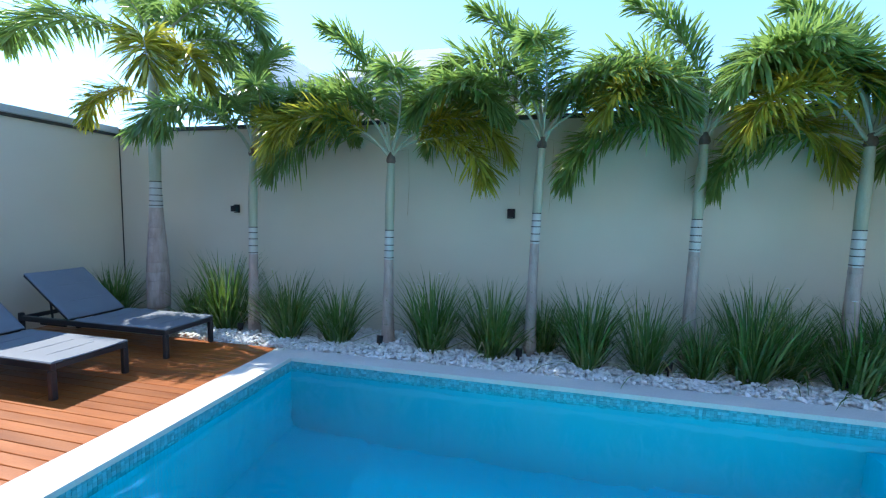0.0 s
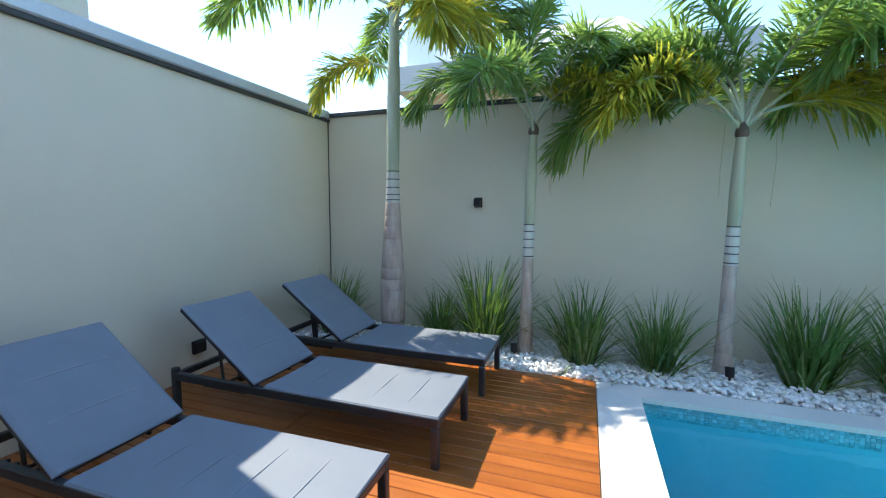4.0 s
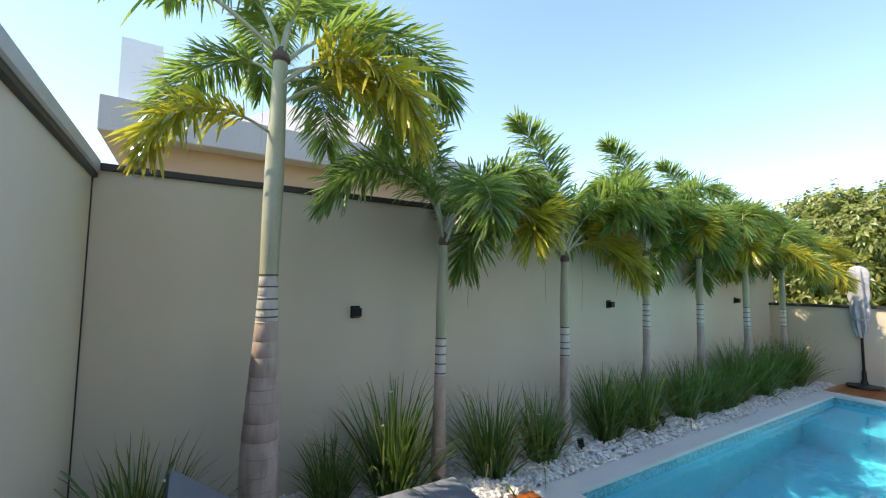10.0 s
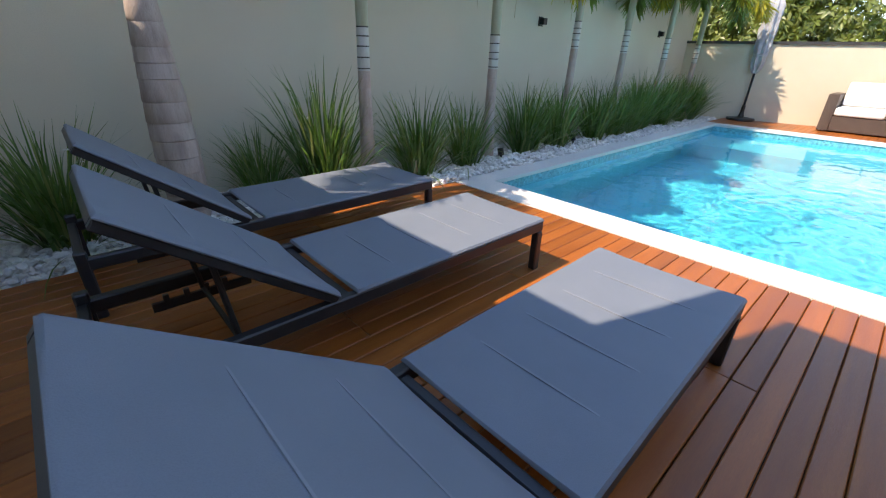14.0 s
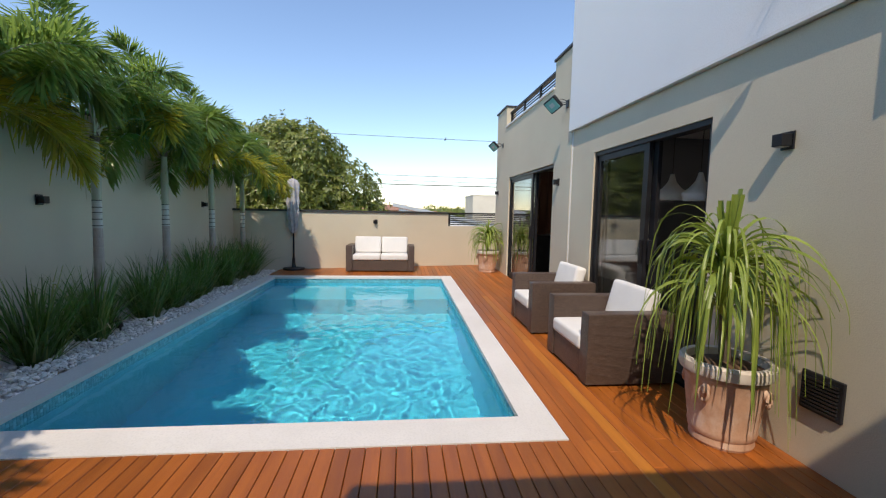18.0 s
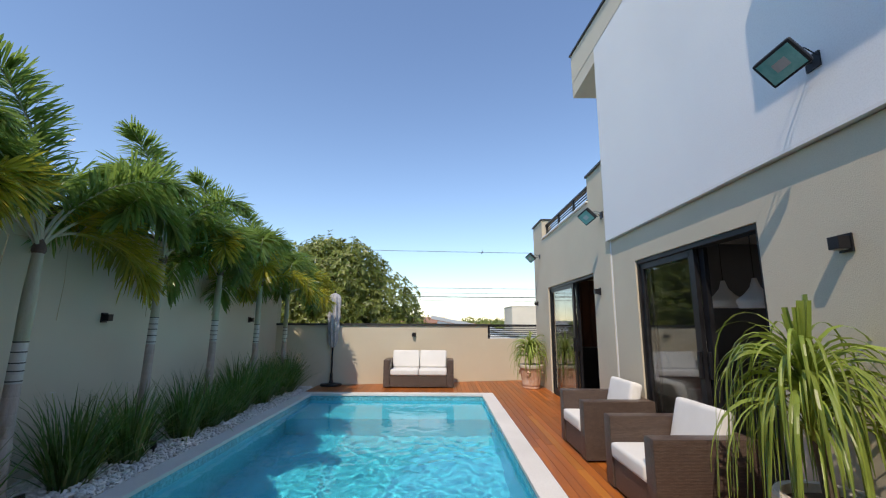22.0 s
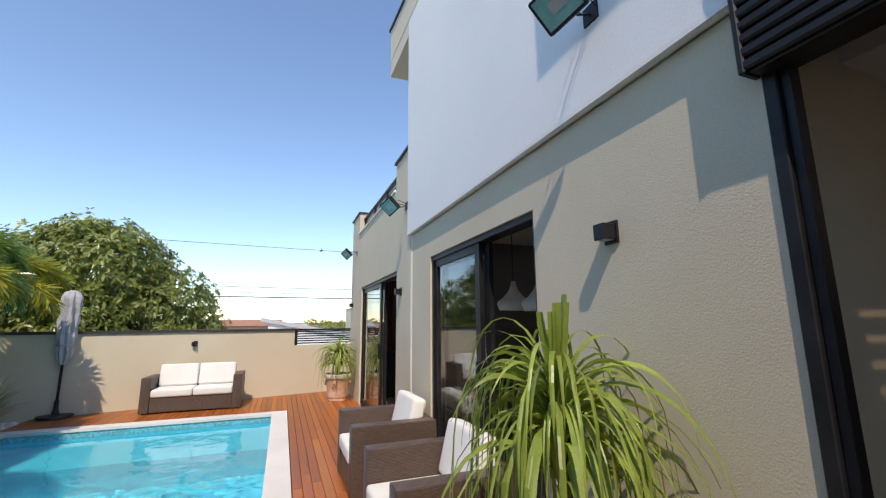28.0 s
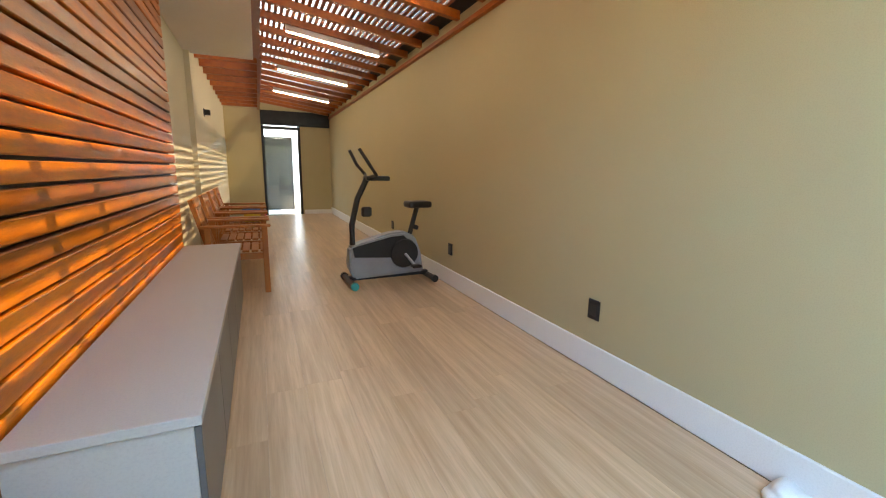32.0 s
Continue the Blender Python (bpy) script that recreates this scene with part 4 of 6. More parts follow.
for i, (x, y, k) in enumerate(spots):
    c = thing("iris_plant", "dense clump of long dark green blades in white pebbles", "plant", Matrix.Translation((x, y, 0)) @ Matrix.Rotation(rng.uniform(0, 6.28), 4, "Z") @ Matrix.Diagonal((k, k, k * rng.uniform(0.92, 1.08), 1)), group="clumps along the wall")
    part("foliage", CLUMPS[i % 4], None, c)
    for q in range(3):
        a, h = rng.uniform(0, 6.28), rng.uniform(0.55, 0.95)
        foot = Vector((0.05 * math.cos(a), 0.05 * math.sin(a), 0))
        tip = Vector((0.34 * h * math.cos(a), 0.34 * h * math.sin(a), h))
        stalk = part("flower_stalk", tube(B(), [foot, foot.lerp(tip, 0.5) + Vector((0, 0, 0.06)), tip], [0.004, 0.003, 0.0025], 5), STRAP, c)
        if q < 2:
            fl = B()
            for p_ in range(5):
                b_ = 2 * math.pi * p_ / 5
                o_ = Vector((math.cos(b_), math.sin(b_), 0))
                s_ = Vector((-math.sin(b_), math.cos(b_), 0))
                v_ = [fl.verts.new(tip + w_) for w_ in (Vector((0, 0, 0)), o_ * 0.014 + s_ * 0.009 + Vector((0, 0, 0.008)), o_ * 0.026 + Vector((0, 0, 0.004)), o_ * 0.014 - s_ * 0.009 + Vector((0, 0, 0.008)))]
                fl.faces.new(v_)
            part("flower", fl, CUSHION, stalk, "small white flower")
    dry = [Vector((0.10 * math.cos(i), 0.10 * math.sin(i), 0.0)), Vector((0.24 * math.cos(i), 0.24 * math.sin(i), 0.22)), Vector((0.40 * math.cos(i), 0.40 * math.sin(i), 0.05))]
    part("dry_blade", tube(B(), dry, [0.007, 0.008, 0.002], 5, flat=0.25), DRYLEAF, c, "withered straw-coloured blade")

# white pebbles
def pebble_field():
    r = np.random.default_rng(5)
    bm = bmesh.new()
    bmesh.ops.create_icosphere(bm, subdivisions=1, radius=1)
    bv = np.array([v.co[:] for v in bm.verts])
    bf = np.array([[v.index for v in f.verts] for f in bm.faces])
    bm.free()
    n = 12500
    vs, fs = np.zeros((n, len(bv), 3)), np.zeros((n, len(bf), 3), int)
    for i in range(n):
        size = r.uniform(0.014, 0.030) * np.array([r.uniform(0.8, 1.35), r.uniform(0.7, 1.1), r.uniform(0.5, 0.8)])
        v = bv * (1 + r.normal(0, 0.13, (len(bv), 1))) * size
        a = r.uniform(0, 6.28)
        c, s = np.cos(a), np.sin(a)
        v = v @ np.array([[c, -s, 0], [s, c, 0], [0, 0, 1]])
        tl = r.uniform(-0.5, 0.5)
        v = v @ np.array([[1, 0, 0], [0, np.cos(tl), -np.sin(tl)], [0, np.sin(tl), np.cos(tl)]])
        x, y = r.uniform(0.02, 10.6), r.uniform(ON + 0.015, -0.02)
        if i > 9500:
            x = r.uniform(0.02, 4.5)
        layer = r.choice([0.0, 0.018, 0.034], p=[0.5, 0.33, 0.17])
        vs[i] = v + np.array([x, y, -0.012 + layer])
        fs[i] = bf + i * len(bv)
    me = bpy.data.meshes.new("pebbles")
    me.from_pydata(vs.reshape(-1, 3), [], fs.reshape(-1, 3).tolist())
    me.materials.append(PEBBLE)
    ob = new("pebbles", me)
    return tagged(ob, "loose white pebbles covering the planting bed", "pebbles", kind="stuff")


pebble_field()
pebble_kinds = []
for k in range(6):
    pb_ = B()
    bmesh.ops.create_icosphere(pb_, subdivisions=1, radius=1)
    for v in pb_.verts:
        v.co = Vector((v.co.x * 0.030, v.co.y * 0.022, v.co.z * 0.016)) * (1 + 0.28 * noise.noise(v.co * 1.7 + Vector((k * 3.1, 0, 0))))
    pebble_kinds.append(mesh_of("pebble", pb_, PEBBLE_ONE))
gravel = bpy.data.objects["gravel_bed"]
for k in range(290):
    part("pebble", pebble_kinds[k % 6], None, gravel, at=pose(rng.uniform(1.6, 4.9), rng.uniform(ON + 0.02, -0.62), 0.028, rng.uniform(-25, 25), rng.uniform(-25, 25), rng.uniform(0, 360)))
for x in (2.47, 4.24, 5.74, 7.12, 8.50, 9.90):
    s = thing("spotlight", "small black garden spotlight spiked into white pebbles", "spotlight", pose(x, -0.64, 0, 0, 0, rng.uniform(-20, 20)), group="garden spotlights")
    part("head", tube(B(), [(0, 0, 0.05), (0, 0.02, 0.13)], [0.032, 0.036], 14), BLACK, s, smooth=40)
    part("spike", tube(B(), [(0, 0, -0.05), (0, 0, 0.06)], [0.006, 0.012], 8), BLACK, s)


def wall_lamp(m, label):
    t = thing("wall_lamp", label, "wall lamp", m, group="cube wall lamps")
    part("back_plate", bx(-0.045, 0.045, 0, 0.012, -0.055, 0.055, 0.002), BLACK, t)
    part("cube", bx(-0.036, 0.036, 0.012, 0.084, -0.038, 0.038, 0.003), BLACK, t)
    part("lens", bx(-0.028, 0.028, 0.022, 0.074, -0.041, -0.038), CANVAS, t)


for x in (1.937, 5.575, 9.20):
    wall_lamp(pose(x, 0.0, 1.488, 0, 0, 180), "black cube wall lamp on the beige garden wall")
for x in (3.164, 7.0, 11.08):
    wall_lamp(pose(x, YF + (0.012 if x > 6.4 else 0), 1.925), "black cube wall lamp on the house front")
wall_lamp(pose(east_x(-3.169) - 0.002, -3.169, 1.15, 0, 0, 77.6), "black cube wall lamp on the low wall")
wall_lamp(pose(GX1, -13.4, 1.95, 0, 0, 90), "black cube wall lamp in the exercise room")


def floodlight(x, z, turn, label):
    t = thing("floodlight", label, "floodlight", pose(x, YF + (0.05 if x < 6.4 else 0.012), z), group="house floodlights")
    part("bracket", tube(B(), [(0, 0, 0.02), (0.01, 0.08, 0.0), (-0.02, 0.18, -0.01)], 0.006, 8), BLACK, t)
    for s in (-1, 1):
        part("arm", tube(B(), [(0.04 * s, 0.01, 0.04), (0.06 * s - 0.02, 0.12, 0.06), (0.11 * s - 0.03, 0.22, 0.02)], 0.004, 6), BLACK, t)
    part("plate", bx(-0.05, 0.05, 0, 0.012, -0.03, 0.07), BLACK, t)
    at = pose(-0.03, 0.23, -0.01, -42, 18, turn)
    body = part("housing", bx(-0.115, 0.115, -0.03, 0.03, -0.10, 0.10, 0.016, 2), BLACK, t, at=at)
    part("glass", bx(-0.097, 0.097, 0.03, 0.034, -0.082, 0.082), LAMPGLASS, body, "greenish glass front")
    part("reflector", bx(-0.04, 0.04, 0.0345, 0.037, -0.03, 0.03), GALV, body)


floodlight(3.13, 3.06, 22, "black floodlight with greenish glass on the white upper wall")
floodlight(6.76, 3.02, 20, "black floodlight on the beige house front")
floodlight(10.72, 3.02, 20, "black floodlight on the beige house front")

sk = thing("outdoor_socket", "black weatherproof socket on the boundary wall", "socket", pose(0, -1.965, 0.245))
part("body", bx(0, 0.035, -0.06, 0.06, -0.055, 0.055, 0.006), BLACK, sk)
part("cover", bx(0.035, 0.048, -0.05, 0.05, -0.045, 0.045, 0.004), PLASTIC_B, sk)
vt_ = thing("wall_vent", "black slatted vent low on the house front", "vent", pose(2.80, YF, 0.45))
part("frame", bx(-0.12, 0.12, 0, 0.02, -0.115, 0.115, 0.004), BLACK, vt_)
for k in range(9):
    part("slat", bx(-0.10, 0.10, 0.02, 0.032, -0.095 + k * 0.021, -0.083 + k * 0.021), PLASTIC_B, vt_)


# ---- loungers ----
def lounger(m, label):
    t = thing("sun_lounger", label, "sun lounger", m, group="row of loungers")
    W, H, L, HX = 0.281, 0.288, 1.95, -1.185
    for s in (-1, 1):
        part("side_rail", bx(-L, 0, s * W - 0.02, s * W + 0.02, H - 0.055, H, 0.006), FRAME, t)
        part("leg", bx(-0.045, 0.0, s * W - 0.022, s * W + 0.022, 0, H - 0.055, 0.006), FRAME, t)
        part("leg", bx(-L, -L + 0.045, s * W - 0.022, s * W + 0.022, 0, H + 0.03, 0.006), FRAME, t)
    part("cross_bar", bx(-0.035, 0.0, -W + 0.02, W - 0.02, H - 0.05, H - 0.005, 0.005), FRAME, t)
    part("cross_bar", bx(-L, -L + 0.035, -W + 0.02, W - 0.02, H - 0.05, H - 0.005, 0.005), FRAME, t)
    part("cross_bar", bx(HX - 0.02, HX + 0.015, -W + 0.02, W - 0.02, H - 0.05, H - 0.015, 0.005), FRAME, t)
    ribs = [HX + 0.02 + k * (abs(HX) - 0.018) / 5 for k in range(6)]
    part("seat_sling", padded(ribs, W + 0.021, H + 0.001, 0.016), SLING, t, "taut grey sling with stitched seams", 40)
    for x in ribs[1:-1]:
        part("seam", bx(x - 0.003, x + 0.003, -0.24, 0.24, H + 0.0075, H + 0.0125), SEAM, t, "pale stitched seam")
    ang = radians(37)
    back = part("backrest", B_box_frame(W), FRAME, t, at=Matrix.Translation((HX - 0.05, 0, H + 0.012)) @ Matrix.Rotation(ang, 4, "Y"))
    rb = [0.002 - k * 0.745 / 3 for k in range(4)]
    part("back_sling", padded(rb[::-1], W + 0.019, 0.001, 0.014), SLING, back, "taut grey sling with stitched seams", 40)
    for x in rb[1:-1]:
        part("seam", bx(x - 0.003, x + 0.003, -0.24, 0.24, 0.0065, 0.0110), SEAM, back, "pale stitched seam")
    for s in (-1, 1):
        y = s * (W - 0.06)
        part("strut", tube(B(), [(HX - 0.42, y, H + 0.29), (HX - 0.38, y, H - 0.06)], 0.010, 8), FRAME, t)
        part("rack", bx(HX - 0.56, HX - 0.20, y - 0.008, y + 0.008, H - 0.10, H - 0.065), FRAME, t)
        for k in range(4):
            part("notch", bx(HX - 0.52 + k * 0.07, HX - 0.50 + k * 0.07, y - 0.008, y + 0.008, H - 0.065, H - 0.04), FRAME, t)
    part("strut_bar", tube(B(), [(HX - 0.38, -W + 0.05, H - 0.06), (HX - 0.38, W - 0.05, H - 0.06)], 0.010, 8), FRAME, t)
    return t


def padded(ribs, half, z0, thick):
    """One quilted sheet across the frame, pinched at the ribs and rounded at its rims."""
    b = B()
    xs = []
    for a, c in zip(ribs, ribs[1:]):
        xs += [(a, 0.97 if a != ribs[0] else 0.35), (a + 0.006, 0.985), (a + (c - a) * 0.3, 1.0), (a + (c - a) * 0.7, 1.0), (c - 0.006, 0.985)]
    xs.append((ribs[-1], 0.35))
    ys = [(-half, 0.3), (-half + 0.008, 0.85), (-half + 0.03, 1.0), (-half * 0.55, 0.62), (0, 0.45), (half * 0.55, 0.62), (half - 0.03, 1.0), (half - 0.008, 0.85), (half, 0.3)]
    top = [[b.verts.new((x, y, z0 + thick * kx * ky)) for y, ky in ys] for x, kx in xs]
    bot = [[b.verts.new((x, y, z0)) for y, ky in ys] for x, kx in xs]
    for g in (top, bot):
        for i in range(len(xs) - 1):
            for j in range(len(ys) - 1):
                b.faces.new((g[i][j], g[i + 1][j], g[i + 1][j + 1], g[i][j + 1]))
    n, m_ = len(xs), len(ys)
    for i in range(n - 1):
        for j in (0, m_ - 1):
            b.faces.new((top[i][j], top[i + 1][j], bot[i + 1][j], bot[i][j]))
    for j in range(m_ - 1):
        for i in (0, n - 1):
            b.faces.new((top[i][j], top[i][j + 1], bot[i][j + 1], bot[i][j]))
    return b


def B_box_frame(W):
    b = B()
    for s in (-1, 1):
        box(b, -0.74, 0, s * W - 0.015, s * W + 0.015, -0.03, 0.0, 0.004)
    box(b, -0.74, -0.71, -W + 0.015, W - 0.015, -0.03, 0.0, 0.004)
    box(b, -0.03, 0.0, -W + 0.015, W - 0.015, -0.03, 0.0, 0.004)
    return b


LG = "dark lounger with raised grey sling"
lounger(pose(2.398, -1.273, 0), LG + ", beside the pebble bed")
lounger(pose(2.373, -2.23, 0), LG + ", on the timber deck")
lounger(pose(2.278, -3.205, 0, 0, 0, 1.3), LG + ", half in wall shade")


# ---- wicker seats ----
def wicker_seat(name, m, width, depth, h_arm, h_back, seats, label, category, group=""):
    """Seat with its front towards -y."""
    t = thing(name, label, category, m, group=group)
    a = 0.15
    part("arm", bx(-width / 2, -width / 2 + a, 0, depth, 0.02, h_arm, 0.012, 2), WICKER, t, smooth=40)
    part("arm", bx(width / 2 - a, width / 2, 0, depth, 0.02, h_arm, 0.012, 2), WICKER, t, smooth=40)
    part("back", bx(-width / 2 + a, width / 2 - a, depth - 0.14, depth, 0.02, h_back, 0.012, 2), WICKER, t, smooth=40)
    part("base", bx(-width / 2 + a, width / 2 - a, 0.015, depth - 0.14, 0.02, 0.27, 0.008), WICKER, t)
    for sx in (-1, 1):
        for y in (0.05, depth - 0.05):
            part("foot", tube(B(), [(sx * (width / 2 - 0.06), y, 0), (sx * (width / 2 - 0.06), y, 0.025)], 0.018, 10), BLACK, t)
    w = (width - 2 * a) / seats
    for k in range(seats):
        x0 = -width / 2 + a + k * w
        part("seat_cushion", bx(x0 + 0.004, x0 + w - 0.004, -0.01, depth - 0.16, 0.272, 0.405, 0.035, 3), CUSHION, t, "white seat cushion", 60)
        at = Matrix.Translation((x0 + w / 2, depth - 0.20, 0.40)) @ Matrix.Rotation(radians(-14), 4, "X")
        part("back_cushion", bx(-w / 2 + 0.006, w / 2 - 0.006, -0.07, 0.07, 0.0, 0.40, 0.045, 3), CUSHION, t, "white back cushion", 60, at)
    return t


wicker_seat("armchair", pose(4.44, -5.39, 0, 0, 0, 180), 0.94, 0.78, 0.62, 0.62, 1, "brown wicker armchair with white cushions facing the pool", "armchair", "pair of armchairs")
wicker_seat("armchair", pose(5.93, -5.39, 0, 0, 0, 180), 0.92, 0.78, 0.62, 0.62, 1, "brown wicker armchair with white cushions beside the sliding door", "armchair", "pair of armchairs")
wicker_seat("sofa", pose(10.48, -3.335, 0, 0, 0, -90), 1.59, 0.70, 0.61, 0.61, 2, "two-seat brown wicker sofa with white cushions on the deck", "sofa")


# ---- potted plants ----
def strap_plant(name, seed, leaves, reach, z0):
    r = random.Random(seed)
    verts, faces = [], []
    for i in range(leaves):
        a = r.uniform(0, 2 * math.pi)
        out = Vector((math.cos(a), math.sin(a), 0))
        across = Vector((-math.sin(a), math.cos(a), r.gauss(0, 0.35))).normalized()
        zb = z0 + r.uniform(-0.25, 0.10)
        ln = reach * r.uniform(0.60, 1.30)
        tilt = r.uniform(0.10, 1.05)
        arc = r.uniform(0.36, 0.85)
        w = r.uniform(0.008, 0.0165)
        p = Vector((0, 0, zb)) + out * 0.03
        n = 12
        k = len(verts)
        swirl = r.gauss(0, 0.25)
        for s in range(n + 1):
            u = s / n
            ww_ = w * (1 - u ** 3) * (0.6 + 0.4 * min(1, u * 5)) + 0.0008
            verts += [tuple(p - across * ww_), tuple(p + out * 0.003), tuple(p + across * ww_)]
            th = tilt + (3.05 - tilt) * min(1.0, u * ln / arc) ** 1.1
            step = out * math.sin(th) + across * swirl * 0.25 + Vector((0, 0, math.cos(th)))
            p = p + step.normalized() * (ln / n)
        for s in range(n):
            b = k + 3 * s
            faces += [(b, b + 1, b + 4, b + 3), (b + 1, b + 2, b + 5, b + 4)]
    return raw(name, verts, faces, STRAP)


def potted(m, label, seed, leaves, cut, crown=1.03, reach=1.0, tip=(0.0, 0.01)):
    t = thing("potted_plant", label, "potted plant", m, group="terracotta pots")
    prof = [(0.215, 0.0), (0.225, 0.015), (0.222, 0.05), (0.232, 0.06), (0.240, 0.09), (0.236, 0.105), (0.255, 0.20), (0.272, 0.30), (0.278, 0.37), (0.290, 0.385), (0.290, 0.41)]
    pot = part("pot", lathe(B(), prof, 40), TERRA, t, "weathered terracotta pot with a limed rim", 35)
    part("rim", lathe(B(), [(0.275, 0.405), (0.318, 0.41), (0.328, 0.43), (0.326, 0.465), (0.312, 0.478), (0.272, 0.475), (0.262, 0.43)], 40), RIMLIME, pot, smooth=35)
    part("soil", lathe(B(), [(0.20, 0.40), (0.266, 0.43), (0.15, 0.46), (0.02, 0.465)], 24), DIRT, t, "dry bark mulch", 50)
    for a in range(0, 360, 90):
        ca, sa = math.cos(radians(a + 25)), math.sin(radians(a + 25))
        c = Vector((0.285 * ca, 0.285 * sa, 0.335))
        part("boss", tube(B(), [c - Vector((ca, sa, 0)) * 0.02, c + Vector((ca, sa, 0)) * 0.03], [0.035, 0.02], 12), TERRA, pot, smooth=40)
        ring = [c + Vector((ca, sa, 0)) * 0.018 + Vector((-sa * 0.035 * math.cos(q), ca * 0.035 * math.cos(q), 0.035 * math.sin(q) - 0.025)) for q in np.linspace(0, 6.283, 15)]
        part("ring", tube(B(), ring, 0.011, 8), TERRA, pot, smooth=60)
    part("stem", tube(B(), [(0, 0, 0.40), (tip[0] * 0.5 + 0.01, tip[1] * 0.5, crown - 0.33), (tip[0], tip[1], crown + 0.17)], [0.05, 0.035, 0.03], 10), BARK, t, smooth=60)
    for k in range(cut):
        a = k * 2.4
        lean_, h_ = 0.035 + 0.05 * ((k * 29) % 7) / 7, 0.22 + 0.16 * ((k * 37) % 5) / 5
        foot = Vector((tip[0] + 0.022 * math.cos(a), tip[1] + 0.022 * math.sin(a), crown + 0.09))
        top_ = foot + Vector((lean_ * math.cos(a), lean_ * math.sin(a), h_))
        side_ = Vector((-math.sin(a), math.cos(a), 0))
        out_ = Vector((math.cos(a), math.sin(a), 0)) * 0.006
        lf = B()
        rows_ = []
        for u, w_ in ((0.0, 0.020), (0.5, 0.023), (1.0, 0.021)):
            c_ = foot.lerp(top_, u)
            rows_.append([lf.verts.new(c_ - side_ * w_ + out_), lf.verts.new(c_ - out_), lf.verts.new(c_ + side_ * w_ + out_)])
        for r0, r1 in zip(rows_, rows_[1:]):
            for i in range(2):
                lf.faces.new((r0[i], r0[i + 1], r1[i + 1], r1[i]))
        part("cut_leaf", lf, STRAP, t, "upright leaf cut off short")
    part("leaves", strap_plant("leaves", seed, leaves, reach, crown), None, t, "long arching strap leaves", at=Matrix.Translation((tip[0], tip[1], 0)))
    return t


potted(pose(3.165, -5.945, 0) @ Matrix.Diagonal((0.82, 0.82, 1.14, 1)), "terracotta pot with a large arching strap-leaved plant", 31, 195, 10, 0.98, 0.86, (-0.08, 0.14))
potted(pose(10.60, -5.90, 0, 0, 0, 40) @ Matrix.Diagonal((0.86, 0.86, 1.1, 1)), "terracotta pot with a strap-leaved plant at the deck end", 33, 190, 2, 0.78, 0.68)

# closed parasol
um = thing("parasol", "closed grey parasol on a dark round base", "parasol", pose(10.84, -1.28, 0) @ Matrix.Scale(0.93, 4))
part("base", lathe(B(), [(0.26, 0.0), (0.27, 0.015), (0.26, 0.045), (0.06, 0.065), (0.035, 0.16)], 28), PLASTIC_B, um, smooth=35)
part("pole", tube(B(), [(0, 0, 0.06), (0, 0, 2.36)], 0.022, 12), BLACK, um, smooth=60)
cn = B()
prof = [(0.03, 2.30), (0.10, 2.26), (0.14, 2.16), (0.142, 2.02), (0.125, 1.88), (0.138, 1.72), (0.118, 1.58), (0.130, 1.42), (0.108, 1.28), (0.114, 1.14), (0.085, 1.02), (0.045, 0.93)]
seg = 40
rr = []
for r_, z_ in prof:
    ring = []
    for k in range(seg):
        a_ = 2 * math.pi * k / seg
        q_ = r_ * (1 + 0.20 * math.cos(8 * a_ + z_ * 1.3) + 0.30 * noise.noise(Vector((2.2 * math.cos(a_), 2.2 * math.sin(a_), z_ * 4.5))))
        ring.append(cn.verts.new((q_ * math.cos(a_), q_ * math.sin(a_), z_)))
    rr.append(ring)
for a, b in zip(rr, rr[1:]):
    for k in range(seg):
        cn.faces.new((a[k], a[(k + 1) % seg], b[(k + 1) % seg], b[k]))
cn.faces.new(rr[0])
part("canopy", cn, CANVAS, um, "folded grey canvas canopy", 50)
part("strap", tube(B(), [(0, 0, 1.26), (0, 0, 1.30)], 0.128, 20, caps=False), CANVAS, um)
part("sleeve", tube(B(), [(0, 0, 0.10), (0, 0, 0.30)], 0.036, 14), PLASTIC_B, um, smooth=50)


# ---- exercise room ----
pg = thing("pergola", "red-brown timber pergola roof of slats over beams", "pergola", kind="structure")


def perg_z(x):
    return 2.49 + (x - 0.486) * 0.138


def beam(y0, y1, x0, x1, dz0, dz1):
    b = B()
    vs = [b.verts.new((x, y, perg_z(x) + dz)) for x in (x0, x1) for y in (y0, y1) for dz in (dz0, dz1)]
    for f in ((0, 1, 3, 2), (4, 6, 7, 5), (0, 4, 5, 1), (2, 3, 7, 6), (0, 2, 6, 4), (1, 5, 7, 3)):
        b.faces.new([vs[i] for i in f])
    return b


yy = -7.045
while yy > GYE:
    part("joist", beam(yy - 0.03, yy + 0.03, 0.135, 1.765, 0.058, 0.13), PERGWOOD, pg)
    yy -= 0.478
part("wall_beam", beam(GYE, YF - 0.065, GX0 + 0.002, 0.133, -0.012, 0.028), PERGWOOD, pg)
# black strip paints the shaded gap between slats and wall
part("gap_strip", beam(GYE, YF - 0.065, GX0 + 0.003, 0.247, 0.132, 0.158), BLACK, pg, "black strip standing in for the dark gap along the wall")
part("edge_beam", bx(1.762, 1.836, -12.47, YF - 0.065, 2.56, 2.88), PERGWOOD, pg)
part("edge_beam", bx(1.74, 1.79, GYE, -12.48, 2.56, 2.88), PERGWOOD, pg)
x = 0.252
while x < 1.735:
    part("slat", beam(GYE, YF - 0.065, x, x + 0.031, 0.13, 0.149), PERGWOOD, pg)
    x += 0.058
part("cover_sheet", beam(GYE, YF - 0.065, GX0 + 0.01, 1.77, 0.160, 0.166), SHEET, pg, "cloudy translucent roofing sheet")
